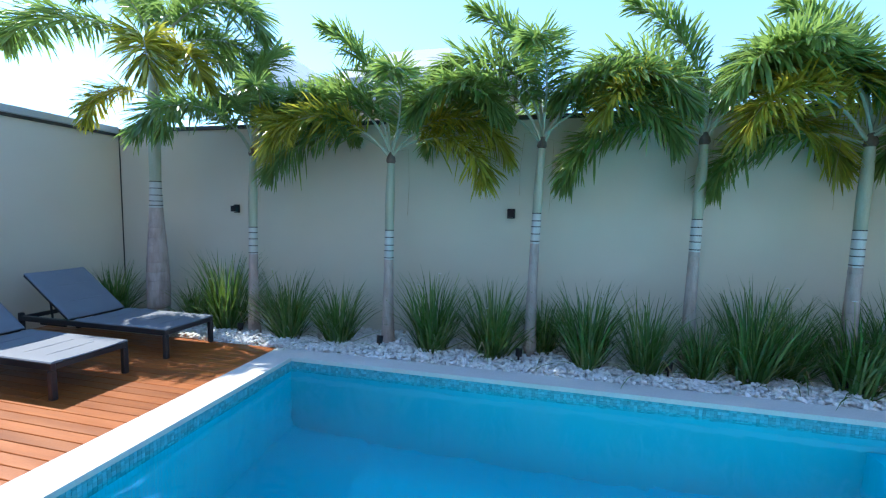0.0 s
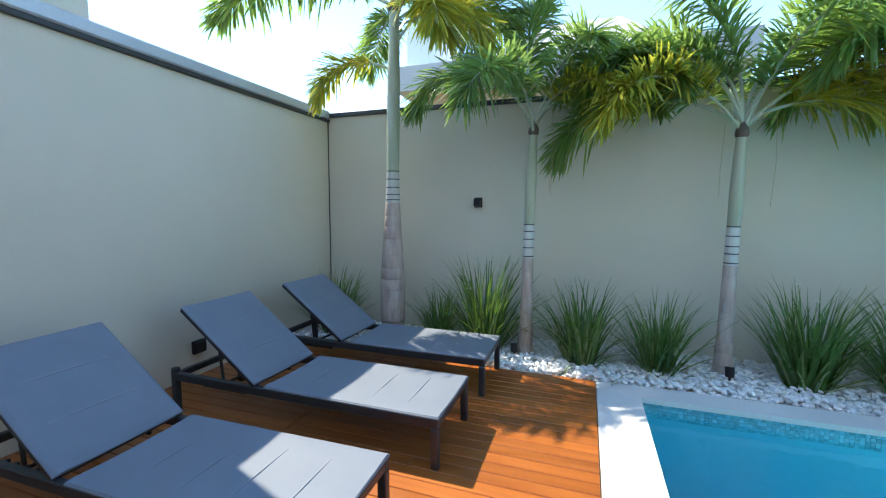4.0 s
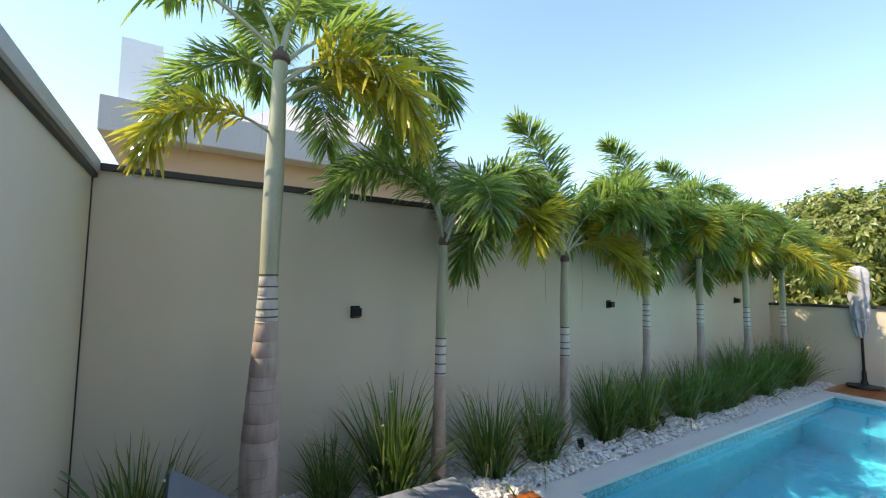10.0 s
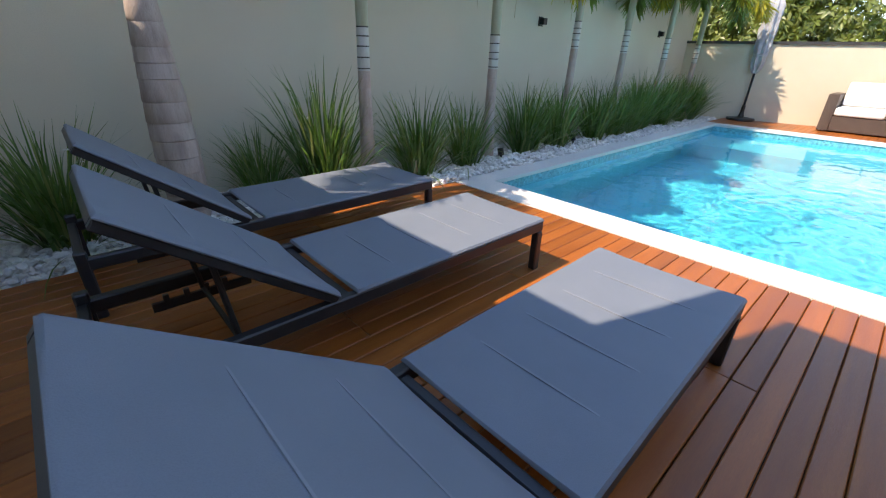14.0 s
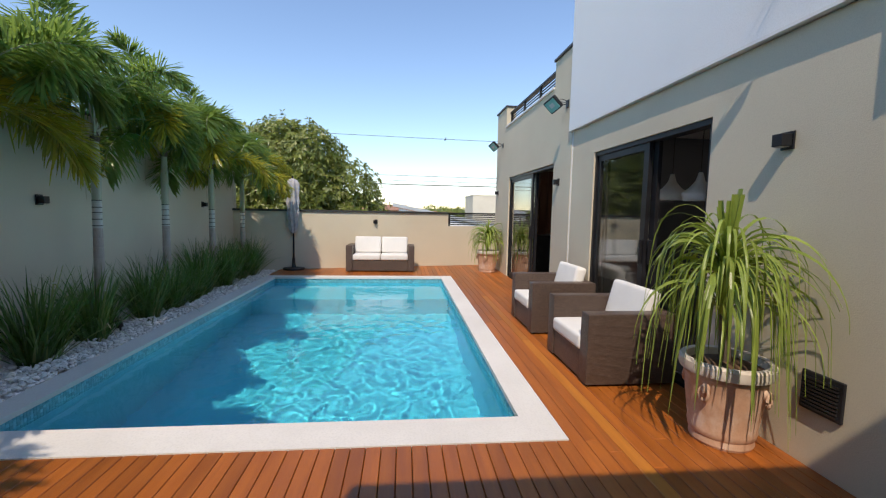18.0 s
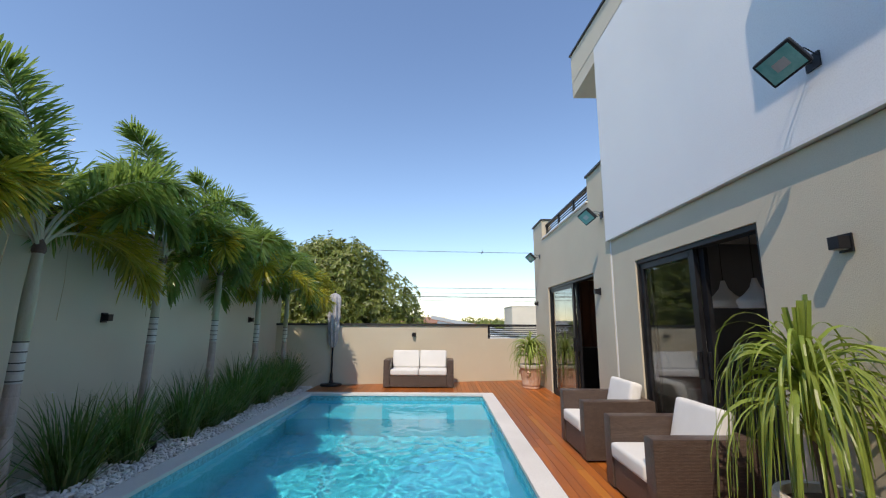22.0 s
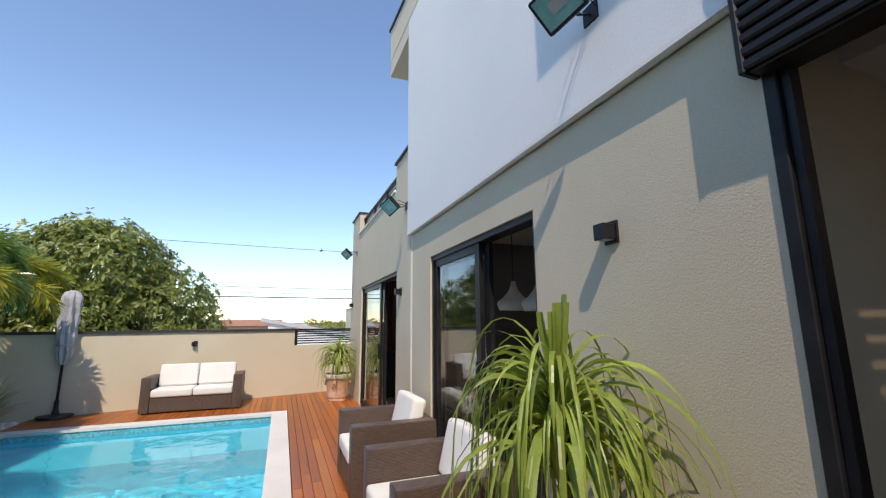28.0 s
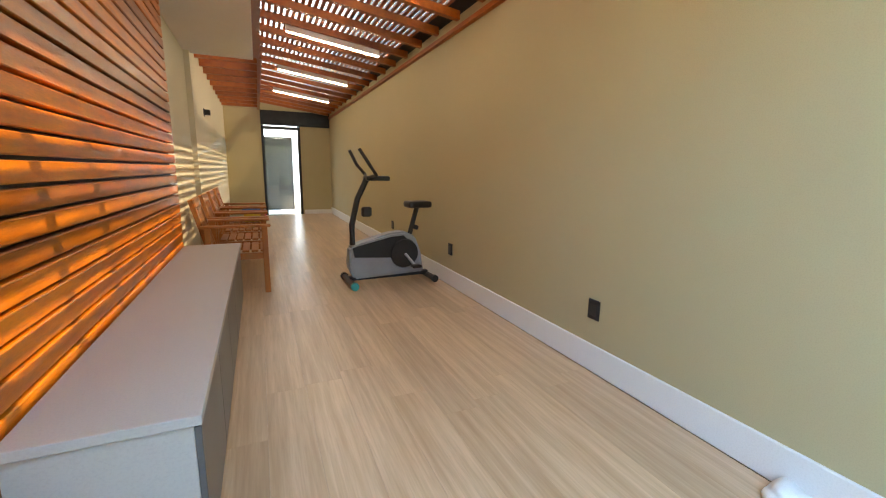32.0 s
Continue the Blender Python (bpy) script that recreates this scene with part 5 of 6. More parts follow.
# level pergola over the inner end, behind the dropped ceiling
x = 1.80
while x < 2.50:
    part("slat", bx(x, x + 0.031, GYE, -12.46, 2.66, 2.679), PERGWOOD, pg)
    x += 0.058
part("cover_sheet", bx(1.79, 2.55, GYE, -12.46, 2.84, 2.846), SHEET, pg, "cloudy translucent roofing sheet")
for k in range(10):
    part("joist", bx(1.79, 2.53, -12.82 - k * 0.5, -12.76 - k * 0.5, 2.56, 2.66), PERGWOOD, pg)

for y in (-7.55, -9.46, -11.36, -13.28, -15.19):
    t = thing("light_bar", "slim white LED tube light under the pergola", "ceiling light", pose(0, y, 0), group="row of light bars")
    b = beam(-0.016, 0.016, 0.478, 1.508, -0.005, 0.058)
    part("housing", b, WHITE, t)
    part("tube", beam(-0.010, 0.010, 0.486, 1.50, -0.018, -0.005), LED, t, "glowing diffuser")

cab = thing("low_cabinet", "long low grey cabinet against the timber slats", "cabinet")
part("carcass", bx(2.07, 2.468, -10.23, -7.45, 0.03, 0.49), CABTOP, cab)
part("top", bx(2.046, 2.470, -10.25, -7.43, 0.49, 0.52, 0.002), CABTOP, cab)
for k in range(5):
    y1 = -7.455 - k * 0.555
    part("door", bx(2.052, 2.07, y1 - 0.549, y1, 0.06, 0.475, 0.002), CABFRONT, cab)
part("plinth", bx(2.11, 2.465, -10.21, -7.47, 0.0, 0.03), PLASTIC_B, cab)


def wood_chair(m, label):
    """Slatted armchair with its front towards -x."""
    t = thing("wooden_armchair", label, "chair", m, group="row of wooden chairs")
    for y in (-0.26, 0.26):
        part("leg", bx(-0.27, -0.22, y - 0.025, y + 0.025, 0, 0.63, 0.004), CHAIRWOOD, t)
        part("leg", bx(0.20, 0.25, y - 0.025, y + 0.025, 0, 0.63, 0.004), CHAIRWOOD, t)
        part("arm", bx(-0.30, 0.28, y - 0.035, y + 0.035, 0.63, 0.655, 0.006), CHAIRWOOD, t)
        part("side_rail", bx(-0.22, 0.20, y - 0.012, y + 0.012, 0.33, 0.39), CHAIRWOOD, t)
        at = Matrix.Translation((0.22, 0, 0.40)) @ Matrix.Rotation(radians(14), 4, "Y")
        part("back_post", bx(-0.02, 0.02, y - 0.04 - (0.025 if y > 0 else -0.105), y + 0.0 - (0.025 if y > 0 else -0.105), 0.0, 0.50, 0.004), CHAIRWOOD, t, at=at)
    part("front_rail", bx(-0.245, -0.225, -0.235, 0.235, 0.33, 0.39), CHAIRWOOD, t)
    for k in range(6):
        part("seat_slat", bx(-0.26 + k * 0.078, -0.20 + k * 0.078, -0.235, 0.235, 0.39, 0.41, 0.003), CHAIRWOOD, t)
    at = Matrix.Translation((0.22, 0, 0.42)) @ Matrix.Rotation(radians(14), 4, "Y")
    part("top_rail", bx(-0.015, 0.015, -0.17, 0.17, 0.40, 0.48, 0.004), CHAIRWOOD, t, at=at)
    for k in range(5):
        y = -0.13 + k * 0.065
        part("back_slat", bx(-0.008, 0.008, y - 0.02, y + 0.02, 0.02, 0.40), CHAIRWOOD, t, at=at)
    return t


first = wood_chair(pose(2.09, -10.71, 0), "dark orange wooden slatted armchair along the wall")
for y in (-11.43, -12.15, -12.87):
    copy_thing(first, pose(2.09, y, 0))
toy = thing("toy_set", "small blue, yellow and red plastic toy on a chair seat", "toy", pose(1.99, -12.87, 0.41))
part("block", bx(-0.16, 0.10, -0.16, 0.12, 0.0, 0.14, 0.02, 2), TOYYELLOW, toy)
part("lid", bx(-0.18, 0.12, -0.18, 0.14, 0.14, 0.19, 0.015, 2), TOYBLUE, toy)
part("wheel", tube(B(), [(-0.20, -0.05, 0.05), (-0.16, -0.05, 0.05)], 0.05, 16), TOYRED, toy)

# exercise bike, its front towards +x
bk_ = thing("exercise_bike", "black and grey upright exercise bike on the laminate floor", "exercise bike", pose(0.635, -10.43, 0, 0, 0, 2))
sh_ = B()
side = [(-0.36, 0.09), (0.40, 0.07), (0.46, 0.20), (0.44, 0.40), (0.36, 0.43), (0.02, 0.53), (-0.14, 0.54), (-0.26, 0.48), (-0.32, 0.30)]
fa = [sh_.verts.new((x, -0.075, z)) for x, z in side]
fb = [sh_.verts.new((x, 0.075, z)) for x, z in side]
sh_.faces.new(fa)
sh_.faces.new(fb[::-1])
for i in range(len(side)):
    j = (i + 1) % len(side)
    sh_.faces.new((fa[i], fa[j], fb[j], fb[i]))
bmesh.ops.bevel(sh_, geom=sh_.edges[:], offset=0.02, segments=2, affect="EDGES")
shell = part("shell", sh_, PLASTIC_G, bk_, "grey plastic casing", 40)
for s in (-1, 1):
    pn = B()
    sp = [(-0.16, 0.26), (0.40, 0.30), (0.42, 0.40), (0.02, 0.49), (-0.12, 0.50), (-0.20, 0.42)]
    v0 = [pn.verts.new((x, s * 0.076, z)) for x, z in sp]
    v1 = [pn.verts.new((x, s * 0.084, z)) for x, z in sp]
    pn.faces.new(v0)
    pn.faces.new(v1)
    for i in range(len(sp)):
        j = (i + 1) % len(sp)
        pn.faces.new((v0[i], v0[j], v1[j], v1[i]))
    part("side_panel", pn, PLASTIC_B, shell, "black side panel")
    part("wheel_cover", tube(B(), [(-0.13, s * 0.085, 0.31), (-0.13, s * 0.105, 0.31)], [0.155, 0.145], 32), PLASTIC_B, shell, smooth=40)
    part("crank", tube(B(), [(-0.13, s * 0.105, 0.31), (-0.13 - s * 0.10, s * 0.125, 0.31 - s * 0.13)], 0.014, 8), GALV, bk_)
    part("pedal", bx(-0.18 - s * 0.10, -0.08 - s * 0.10, s * 0.17 - 0.045, s * 0.17 + 0.045, 0.295 - s * 0.13, 0.325 - s * 0.13, 0.008), PLASTIC_B, bk_)
part("front_foot", tube(B(), [(0.44, -0.21, 0.042), (0.44, 0.21, 0.042)], 0.030, 14), PLASTIC_B, bk_, smooth=40)
part("rear_foot", tube(B(), [(-0.42, -0.20, 0.04), (-0.42, 0.20, 0.04)], 0.030, 14), PLASTIC_B, bk_, smooth=40)
for s in (-1, 1):
    part("foot_cap", tube(B(), [(0.44, s * 0.21, 0.042), (0.44, s * 0.25, 0.042)], 0.040, 14), TEAL if s > 0 else PLASTIC_B, bk_, smooth=40)
    part("foot_cap", tube(B(), [(-0.42, s * 0.20, 0.04), (-0.42, s * 0.24, 0.04)], 0.038, 14), PLASTIC_B, bk_, smooth=40)
part("base_bar", bx(-0.42, 0.44, -0.035, 0.035, 0.05, 0.09), PLASTIC_B, bk_)
part("front_post", tube(B(), [(0.40, 0, 0.42), (0.40, 0, 0.62), (0.34, 0, 0.88), (0.24, 0, 1.08)], 0.030, 12), PLASTIC_B, bk_, smooth=50)
part("console", bx(0.02, 0.26, -0.09, 0.09, 1.06, 1.11, 0.02, 2), PLASTIC_B, bk_)
for s in (-1, 1):
    part("handlebar", tube(B(), [(0.24, s * 0.03, 1.09), (0.20, s * 0.20, 1.12), (0.28, s * 0.24, 1.22), (0.36, s * 0.20, 1.36)], 0.017, 10), PLASTIC_B, bk_, smooth=60)
part("bottle_holder", bx(0.20, 0.30, -0.035, 0.035, 0.70, 0.80, 0.015), PLASTIC_B, bk_)
part("seat_post", tube(B(), [(-0.22, 0, 0.50), (-0.30, 0, 0.78)], 0.026, 12), PLASTIC_B, bk_, smooth=50)
part("seat", bx(-0.44, -0.18, -0.10, 0.10, 0.78, 0.85, 0.03, 3), PLASTIC_B, bk_, "padded black saddle", 50)
part("seat_knob", tube(B(), [(-0.26, 0, 0.58), (-0.31, 0, 0.56)], 0.025, 10), PLASTIC_B, bk_)

for y in (-8.038, -10.071, -12.105):
    o = thing("wall_outlet", "black wall outlet above the skirting", "outlet", pose(GX0, y, 0.377), group="row of outlets")
    part("plate", bx(0, 0.010, -0.045, 0.045, -0.06, 0.06, 0.003), BLACK, o)
    part("socket", bx(0.010, 0.014, -0.03, 0.03, -0.035, 0.035, 0.002), PLASTIC_B, o)
wt = thing("cloth_bundle", "crumpled white cloth on the floor by the skirting", "cloth", pose(0.19, -6.95, 0.0))
cb = B()
bmesh.ops.create_icosphere(cb, subdivisions=3, radius=0.06)
for v in cb.verts:
    k = 1 + 0.5 * noise.noise(v.co * 22)
    v.co = Vector((v.co.x * k * 1.2, v.co.y * k, max(v.co.z * k * 0.7, -0.03) + 0.03))
part("fold", cb, CUSHION, wt, smooth=60)

# inside the house
for x, y in ((4.3, -8.0), (5.6, -8.0), (4.3, -9.6), (5.6, -9.6), (8.0, -8.0), (9.4, -8.0)):
    dl = thing("downlight", "small square recessed ceiling light inside the house", "ceiling light", pose(x, y, 2.56), group="downlights")
    part("trim", bx(-0.06, 0.06, -0.06, 0.06, -0.012, -0.001, 0.002), WHITE, dl)
    part("lamp", bx(-0.04, 0.04, -0.04, 0.04, -0.016, -0.012), SPOT, dl, "lit square lamp")
for x, y, z in ((5.40, -7.0, 1.63), (4.93, -7.0, 1.61)):
    p_ = thing("pendant_lamp", "white bell-shaped pendant lamp inside the house", "pendant lamp", pose(x, y, z), group="pendant lamps")
    part("shade", lathe(B(), [(0.15, 0.0), (0.175, 0.06), (0.165, 0.09), (0.10, 0.14), (0.045, 0.21), (0.02, 0.30)], 28), WHITE, p_, smooth=50)
    part("cord", tube(B(), [(0, 0, 0.30), (0, 0, 2.56 - z)], 0.004, 6), BLACK, p_)
wp = thing("wood_panel", "dark brown timber wall panel inside the doorway", "wall panel")
for k in range(14):
    part("board", bx(11.08, 11.12, -9.5 + k * 0.2, -9.31 + k * 0.2, 0.9, 2.5, 0.004), ROOMWOOD, wp)
ct = thing("kitchen_counter", "black counter inside the open doorway", "counter")
part("body", bx(10.50, 11.12, -9.6, -6.60, 0.0, 0.86, 0.004), PLASTIC_B, ct)
part("top", bx(10.48, 11.13, -9.62, -6.58, 0.86, 0.90, 0.004), PLASTIC_B, ct)
isl = thing("dining_table", "dark table under the pendant lamps", "table")
part("top", bx(3.5, 4.9, -8.5, -7.5, 0.72, 0.76, 0.004), ROOMWOOD, isl)
for x in (3.6, 4.8):
    part("leg", bx(x - 0.04, x + 0.04, -8.04, -7.96, 0, 0.72), BLACK, isl)


# ---- beyond the walls ----
def leaf_cloud(name, lobes, leaves, size, seed, material, whorl=1):
    """Crown of many small leaves set on uneven lobes."""
    r = np.random.default_rng(seed)
    verts, faces = [], []
    areas = np.array([rad ** 2 for *_, rad in lobes])
    pick = r.choice(len(lobes), leaves, p=areas / areas.sum())
    for i in pick:
        cx, cy, cz, rad = lobes[i]
        d = r.normal(0, 1, 3)
        d /= np.linalg.norm(d)
        d[2] = d[2] * 0.85 + 0.12
        bumpy = 1 + 0.22 * noise.noise(Vector(d * 2.6 + cx)) + 0.14 * noise.noise(Vector(d * 7 + cy))
        q = np.array([cx, cy, cz]) + d * rad * bumpy * r.uniform(0.80, 1.01)
        for leaf in range(whorl):
            u = np.cross(d, r.normal(0, 1, 3))
            u /= np.linalg.norm(u)
            u = u * 0.9 + d * r.uniform(0.0, 0.8) + np.array([0, 0, -0.25])
            u /= np.linalg.norm(u)
            w = np.cross(u, d + r.normal(0, 0.3, 3))
            w /= np.linalg.norm(w) + 1e-6
            s = size * r.uniform(0.6, 1.3)
            k = len(verts)
            verts += [tuple(q), tuple(q + u * s * 0.5 + w * s * 0.19), tuple(q + u * s - np.array([0, 0, s * 0.18])), tuple(q + u * s * 0.5 - w * s * 0.19)]
            faces.append((k, k + 1, k + 2, k + 3))
    return raw(name, verts, faces, material)


def broad_tree(x, y, lobes, leaves, size, seed, label, z0=-2.2):
    t = thing("tree", label, "tree", pose(x, y, z0))
    tk = B()
    tube(tk, [(0, 0, 0), (0.1, 0.05, 1.5), (0, 0.1, 3.2)], [0.32, 0.24, 0.16], 12)
    for dx, dy, dz in ((1.0, 0.6, 1.6), (-0.8, 0.9, 1.9), (0.3, -1.1, 1.7), (-0.5, -0.7, 2.2)):
        tube(tk, [(0.05, 0.1, 2.6), (dx * 0.6, dy * 0.6, 2.6 + dz * 0.6), (dx, dy, 2.6 + dz)], [0.13, 0.09, 0.04], 8)
    part("trunk", tk, BARK, t, smooth=60)
    part("crown", leaf_cloud("crown", lobes, leaves, size, seed, TREELEAF, 7), None, t, "dense crown of glossy light and dark green leaves")


BARKLEAF = leafy("conifer_leaf", (0.10, 0.12, 0.08), (0.16, 0.17, 0.12), (0.20, 0.22, 0.10), 0.5)
broad_tree(14.2, -0.28, [(0, 0, 4.6, 1.75), (-0.3, 1.3, 4.3, 1.5), (0.2, -1.35, 4.0, 1.45), (0.5, 0.4, 5.2, 1.25), (-0.4, -0.6, 5.0, 1.2), (0.1, 2.4, 4.5, 1.3), (0.1, -2.1, 3.2, 1.1), (-0.6, 0.2, 3.2, 1.7), (0.3, 3.4, 4.2, 1.2)], 10500, 0.14, 3, "large dense round-crowned tree behind the low wall")

cf = thing("conifer", "slim conifer top showing above the boundary wall", "tree", pose(-3.0, -1.2, -2.2))
part("trunk", tube(B(), [(0, 0, 0), (0, 0, 6.3)], [0.07, 0.01], 8), BARK, cf)
part("crown", leaf_cloud("crown", [(0.02 * math.cos(k * 2.1), 0.02 * math.sin(k * 2.1), 3.6 + 0.28 * k, 0.30 - 0.024 * k) for k in range(11)], 2200, 0.11, 12, BARKLEAF, 4), None, cf, "narrow grey-green crown")

nb = thing("neighbour_house", "neighbouring house with grey roof slabs above the garden wall", "house", pose(0, 0, 0))
part("wall", bx(-0.1, 5.1, 3.2, 9, -2.2, 3.62), NBWALL, nb)
part("roof_slab", bx(-0.45, 5.4, 2.85, 9.3, 3.62, 4.08, 0.01), ROOFGREY, nb)
part("upper_wall", bx(-0.30, 0.16, 3.1, 5.5, 4.08, 5.0), STUCCO_W, nb)
gr = B()
v = [gr.verts.new(c) for c in ((0.9, 3.3, 4.082), (4.5, 3.3, 4.082), (4.5, 8.4, 4.082), (0.9, 8.4, 4.082), (2.2, 5.2, 5.42), (3.6, 5.2, 5.42))]
for f in ((0, 1, 5, 4), (1, 2, 5), (2, 3, 4, 5), (3, 0, 4), (3, 2, 1, 0)):
    gr.faces.new([v[i] for i in f])
part("roof", gr, ROOFGREY, nb, "low grey hipped roof")


def far_house(x, y, w, d, h, roof_m, wall_m, ridge, label):
    t = thing("house", label, "house", pose(x, y, -2.2), group="houses beyond the wall")
    part("wall", bx(-w / 2, w / 2, -d / 2, d / 2, 0, h), wall_m, t)
    g = B()
    a = [g.verts.new((sx * (w / 2 + 0.5), sy * (d / 2 + 0.5), h)) for sx, sy in ((-1, -1), (1, -1), (1, 1), (-1, 1))]
    if ridge > 0.1:
        b = [g.verts.new((0, -d / 2 + 0.2, h + ridge)), g.verts.new((0, d / 2 - 0.2, h + ridge))]
        for f in ((a[0], a[1], b[0]), (a[1], a[2], b[1], b[0]), (a[2], a[3], b[1]), (a[3], a[0], b[0], b[1]), tuple(a[::-1])):
            g.faces.new(f)
    else:
        b = [g.verts.new(v.co + Vector((0, 0, 0.25))) for v in a]
        g.faces.new(b)
        g.faces.new(a[::-1])
        for i in range(4):
            g.faces.new((a[i], a[(i + 1) % 4], b[(i + 1) % 4], b[i]))
    part("roof", g, roof_m, t)
    for k in range(3):
        yk = -d / 2 + (k + 0.5) * d / 3
        win = part("window", bx(-w / 2 - 0.03, -w / 2, yk - 0.5, yk + 0.5, h * 0.4, h * 0.75), BLACK, t)
        part("sill", bx(-w / 2 - 0.10, -w / 2 - 0.03, yk - 0.6, yk + 0.6, h * 0.4 - 0.08, h * 0.4), WHITE, win)


blk = thing("house", "pale plain block of a house far beyond the low wall", "house", pose(68, -18.0, -2.2), group="houses beyond the wall")
part("wall", bx(-4, 4, -3.6, 3.55, 0, 6.1, 0.03), STUCCO, blk)
part("parapet", bx(-4.06, 4.06, -3.66, 3.61, 6.1, 6.22, 0.02), STUCCO, blk)
shed = thing("house", "low building with a bright sloping metal roof beyond the wall", "house", pose(52, 0, -2.2), group="houses beyond the wall")


def slope_slab(x0, x1, y0, z0, y1, z1, thick):
    b = B()
    v_ = [b.verts.new((x, y, z - d)) for x in (x0, x1) for y, z in ((y0, z0), (y1, z1)) for d in (0, thick)]
    for f in ((0, 1, 3, 2), (4, 6, 7, 5), (0, 4, 5, 1), (2, 3, 7, 6), (0, 2, 6, 4), (1, 5, 7, 3)):
        b.faces.new([v_[i] for i in f])
    return b


part("wall", slope_slab(0.3, 9, -3.3, 3.9, -18, 1.1, 6.0), STUCCO_W, shed)
part("roof", slope_slab(0, 9.4, -2.55, 4.55, -18.5, 1.5, 0.42), GALV, shed, "bright folded metal roof")
hr = random.Random(11)
for i in range(26):
    x = hr.uniform(90, 300)
    y = hr.uniform(-0.55, 0.35) * x
    far_house(x, y, hr.uniform(7, 12), hr.uniform(8, 16), hr.uniform(2.6, 4.6) - x * 0.004, TILERED if hr.random() < 0.55 else ROOFGREY, STUCCO_W if hr.random() < 0.6 else NBWALL, hr.uniform(0.8, 1.8), "small distant house with a pitched roof")
fw = [(hr.uniform(120, 420), hr.uniform(-230, 140), hr.uniform(-2.2, 0.2), hr.uniform(2.5, 5.5)) for _ in range(160)]
wd = new("woods", leaf_cloud("woods", fw, 26000, 1.7, 9, TREELEAF))
tagged(wd, "hazy line of distant trees", "trees", kind="stuff")
# far ridge, its bluish colour standing in for distance haze
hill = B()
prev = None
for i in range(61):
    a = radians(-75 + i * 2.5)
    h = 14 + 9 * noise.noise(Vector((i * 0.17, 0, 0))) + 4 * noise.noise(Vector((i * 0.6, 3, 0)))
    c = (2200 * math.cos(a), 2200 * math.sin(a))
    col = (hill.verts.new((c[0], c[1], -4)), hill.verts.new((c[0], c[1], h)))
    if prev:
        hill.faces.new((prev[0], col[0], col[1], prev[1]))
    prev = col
solid("backdrop", hill, mat("haze_hill", (0.28, 0.34, 0.42), (0.32, 0.38, 0.46), 0.01, 0.1, 0.95, 0.0), "ridge on the horizon with bluish haze put into its colour", "hills", kind="structure")

wires = thing("power_line", "thin dark overhead power lines beyond the low wall", "power line")
for z, dz, rad in ((8.11, -0.31, 0.020), (3.80, 0.05, 0.045), (4.62, -0.04, 0.022), (4.15, 0.0, 0.018), (3.45, 0.0, 0.015)):
    pts = [(40, 34 - k * 6.5, z + dz * (k - 6) / 6 + 0.010 * (k - 8) ** 2) for k in range(17)]
    part("wire", tube(B(), pts, rad, 6), BLACK, wires)
part("damper", tube(B(), [(40, -7.6, 8.0), (40, -7.75, 8.14), (40, -7.7, 8.30)], [0.04, 0.08, 0.03], 8), BLACK, wires, "small dark damper on the wire")
for y in (33, -68):
    part("pole", tube(B(), [(40, y, -2.2), (40, y, 9.8)], [0.17, 0.12], 12), CANVAS, wires, "concrete pole")
    part("cross_arm", bx(39.9, 40.1, y - 1.0, y + 1.0, 8.3, 8.45), CANVAS, wires)


# ---- pieces: slats, deck boards, floor boards ----
sp_ = thing("slat_panel", "orange-brown hardwood slat panel on the wall", "wall panel", kind="structure")
part("backing", bx(2.520, 2.533, -10.28, -7.292, 0.0, 2.45), DARKCAP_SHADE, sp_, "black backing")
part("end_post", bx(2.465, 2.533, -7.290, -7.252, 0.0, 2.455, 0.004), SLATWOOD, sp_)
slat = mesh_of("slat", bx(-0.019, 0.019, -1.494, 1.494, -0.0325, 0.0325, 0.004), SLATWOOD)
for k in range(31):
    part("slat", slat, None, sp_, at=pose(2.497, -8.786, 0.045 + k * 0.0788))

dk = thing("deck", "reddish hardwood deck boards with narrow gaps", "deck", kind="structure")
dr = random.Random(3)


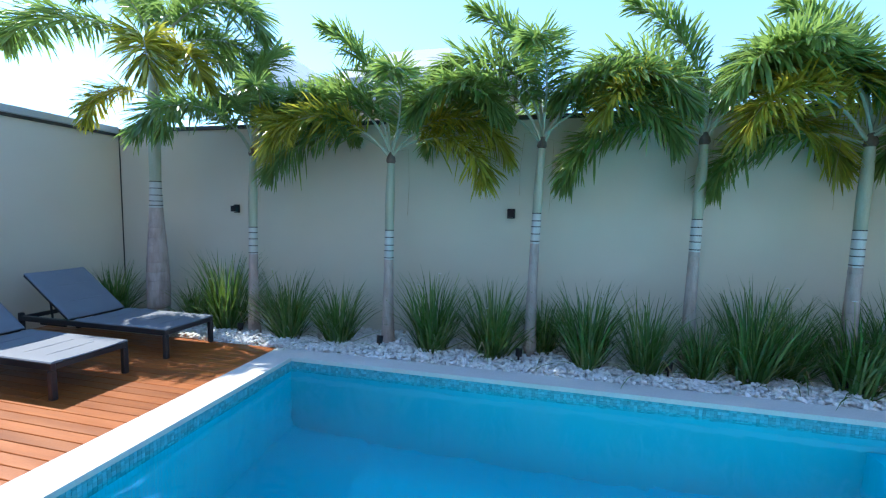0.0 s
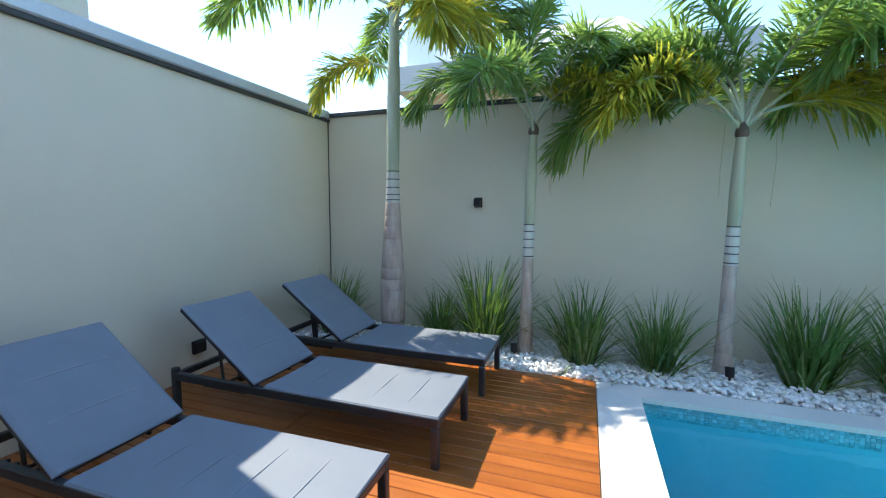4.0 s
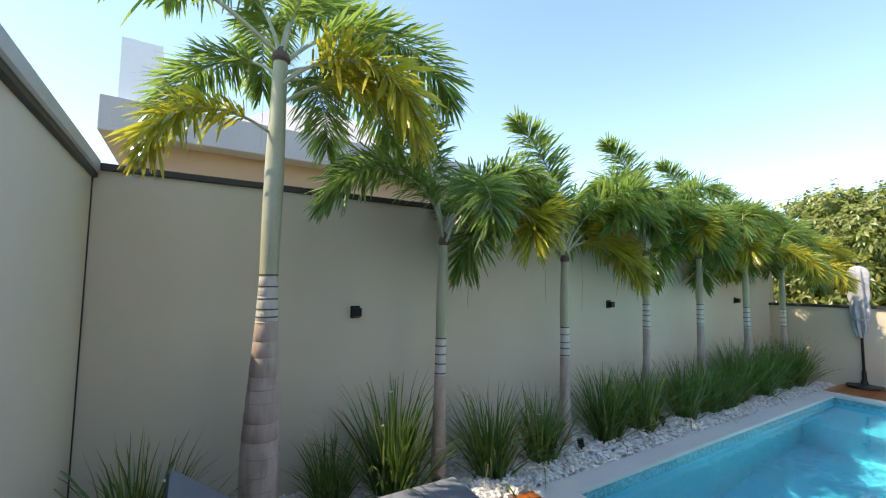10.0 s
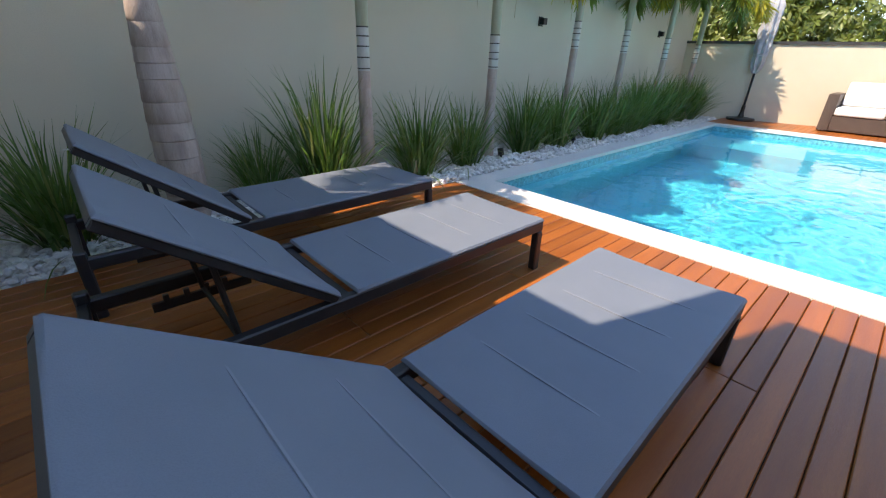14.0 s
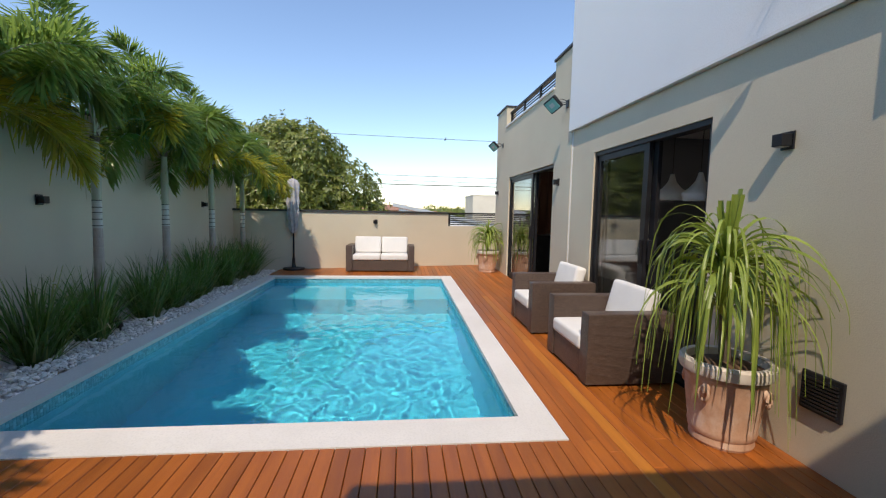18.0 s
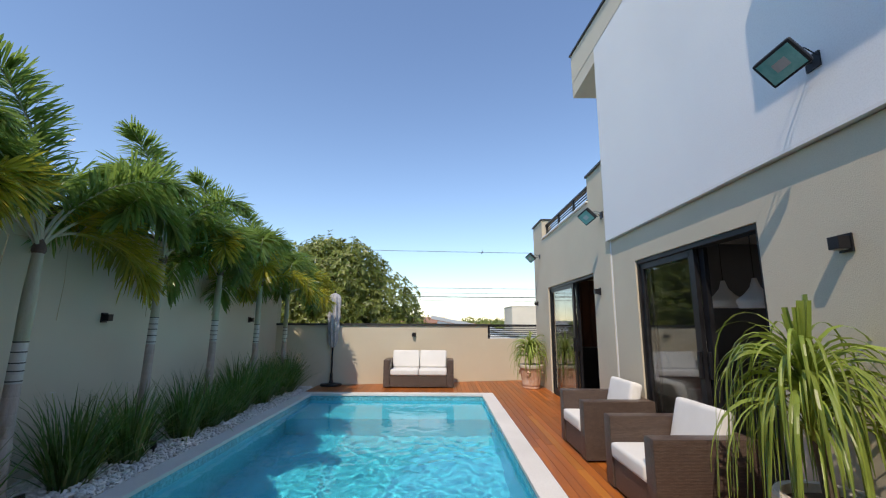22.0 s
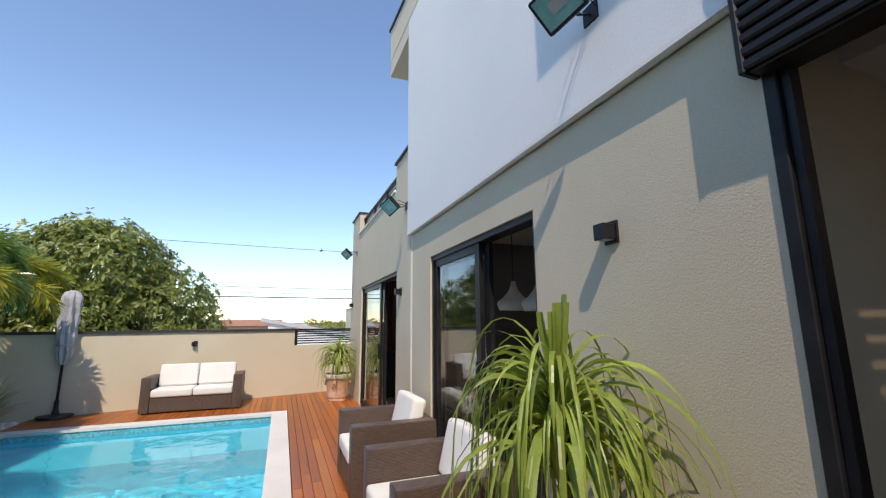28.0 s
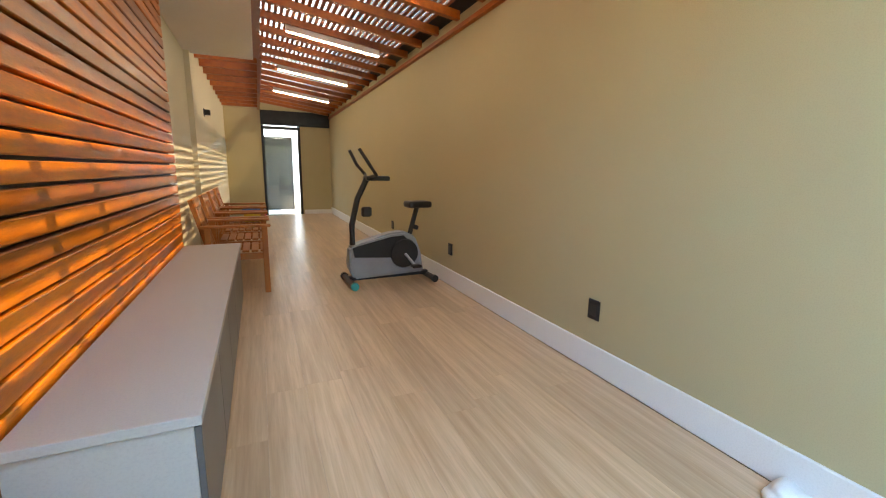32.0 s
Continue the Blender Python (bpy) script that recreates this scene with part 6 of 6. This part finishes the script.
def board(x00, x01, x10, x11, y0, y1):
    """Deck board between y0 and y1 whose ends run from x?0 at y0 to x?1 at y1."""
    c = 0.0035
    b = B()
    lo = [b.verts.new(p) for p in ((x00, y0, -0.028), (x10, y0, -0.028), (x11, y1, -0.028), (x01, y1, -0.028))]
    md = [b.verts.new(p) for p in ((x00, y0, -c), (x10, y0, -c), (x11, y1, -c), (x01, y1, -c))]
    tp = [b.verts.new(p) for p in ((x00 + c, y0 - c, 0), (x10 - c, y0 - c, 0), (x11 - c, y1 + c, 0), (x01 + c, y1 + c, 0))]
    for i in range(4):
        j = (i + 1) % 4
        b.faces.new((lo[i], lo[j], md[j], md[i]))
        b.faces.new((md[i], md[j], tp[j], tp[i]))
    b.faces.new(tp)
    part("deck_board", b, DECK_LIGHT if -5.40 < y1 < -5.31 and x00 < 6.5 else DECK, dk)


P_, G_ = 0.0925, 0.004
k = 0
y = ON
while y > YF + 0.02:
    y0, y1 = y - G_ / 2, max(y - P_ + G_ / 2, YF + 0.004)
    if y > OS + 0.02:
        cut = dr.choice((0.9, 1.3, 1.7, 2.2))
        xe = OX0 - 0.006
        board(0.006, 0.006, cut, cut, y0, y1)
        board(cut + 0.004, cut + 0.004, xe, xe, y0, y1)
        f = OX1 + 0.006
        board(f, f, east_x(y0) - 0.008, east_x(y1) - 0.008, y0, y1)
        if y1 < OS - 0.01:
            board(xe + 0.004, xe + 0.004, f - 0.004, f - 0.004, OS - 0.004, y1)
    else:
        x, first_piece = 0.006, dr.uniform(1.6, 3.2)
        while x < east_x(y0) - 0.02:
            e = min(x + first_piece, east_x(y0) - 0.008)
            board(x, x, e, e, y0, y1)
            x, first_piece = e + 0.004, dr.uniform(2.4, 3.6)
    y -= P_

fl = thing("floor_gym", "pale oak laminate floor of the exercise room", "floor", kind="structure")
lam = mesh_of("floor_board", bx(-0.0988, 0.0988, -0.6447, 0.6447, -0.012, 0.0, 0.0004), LAMINATE)
lr = random.Random(4)
xx = GX0 + 0.12
while xx < 2.62:
    y = YF - 0.2 - lr.uniform(0.15, 0.9)
    first_len = YF - 0.2 - y - 0.002
    part("floor_board", bx(xx - 0.0988, xx + 0.0988, y + 0.0012, y + first_len, -0.012, 0.0, 0.0004), LAMINATE, fl)
    while y > GYE + 0.2:
        if y - 1.29 < GYE:
            part("floor_board", bx(xx - 0.0988, xx + 0.0988, GYE + 0.001, y - 0.001, -0.012, 0.0, 0.0004), LAMINATE, fl)
            break
        part("floor_board", lam, None, fl, at=pose(xx, y - 0.645, 0, 0, 0, 0))
        y -= 1.29
    xx += 0.198
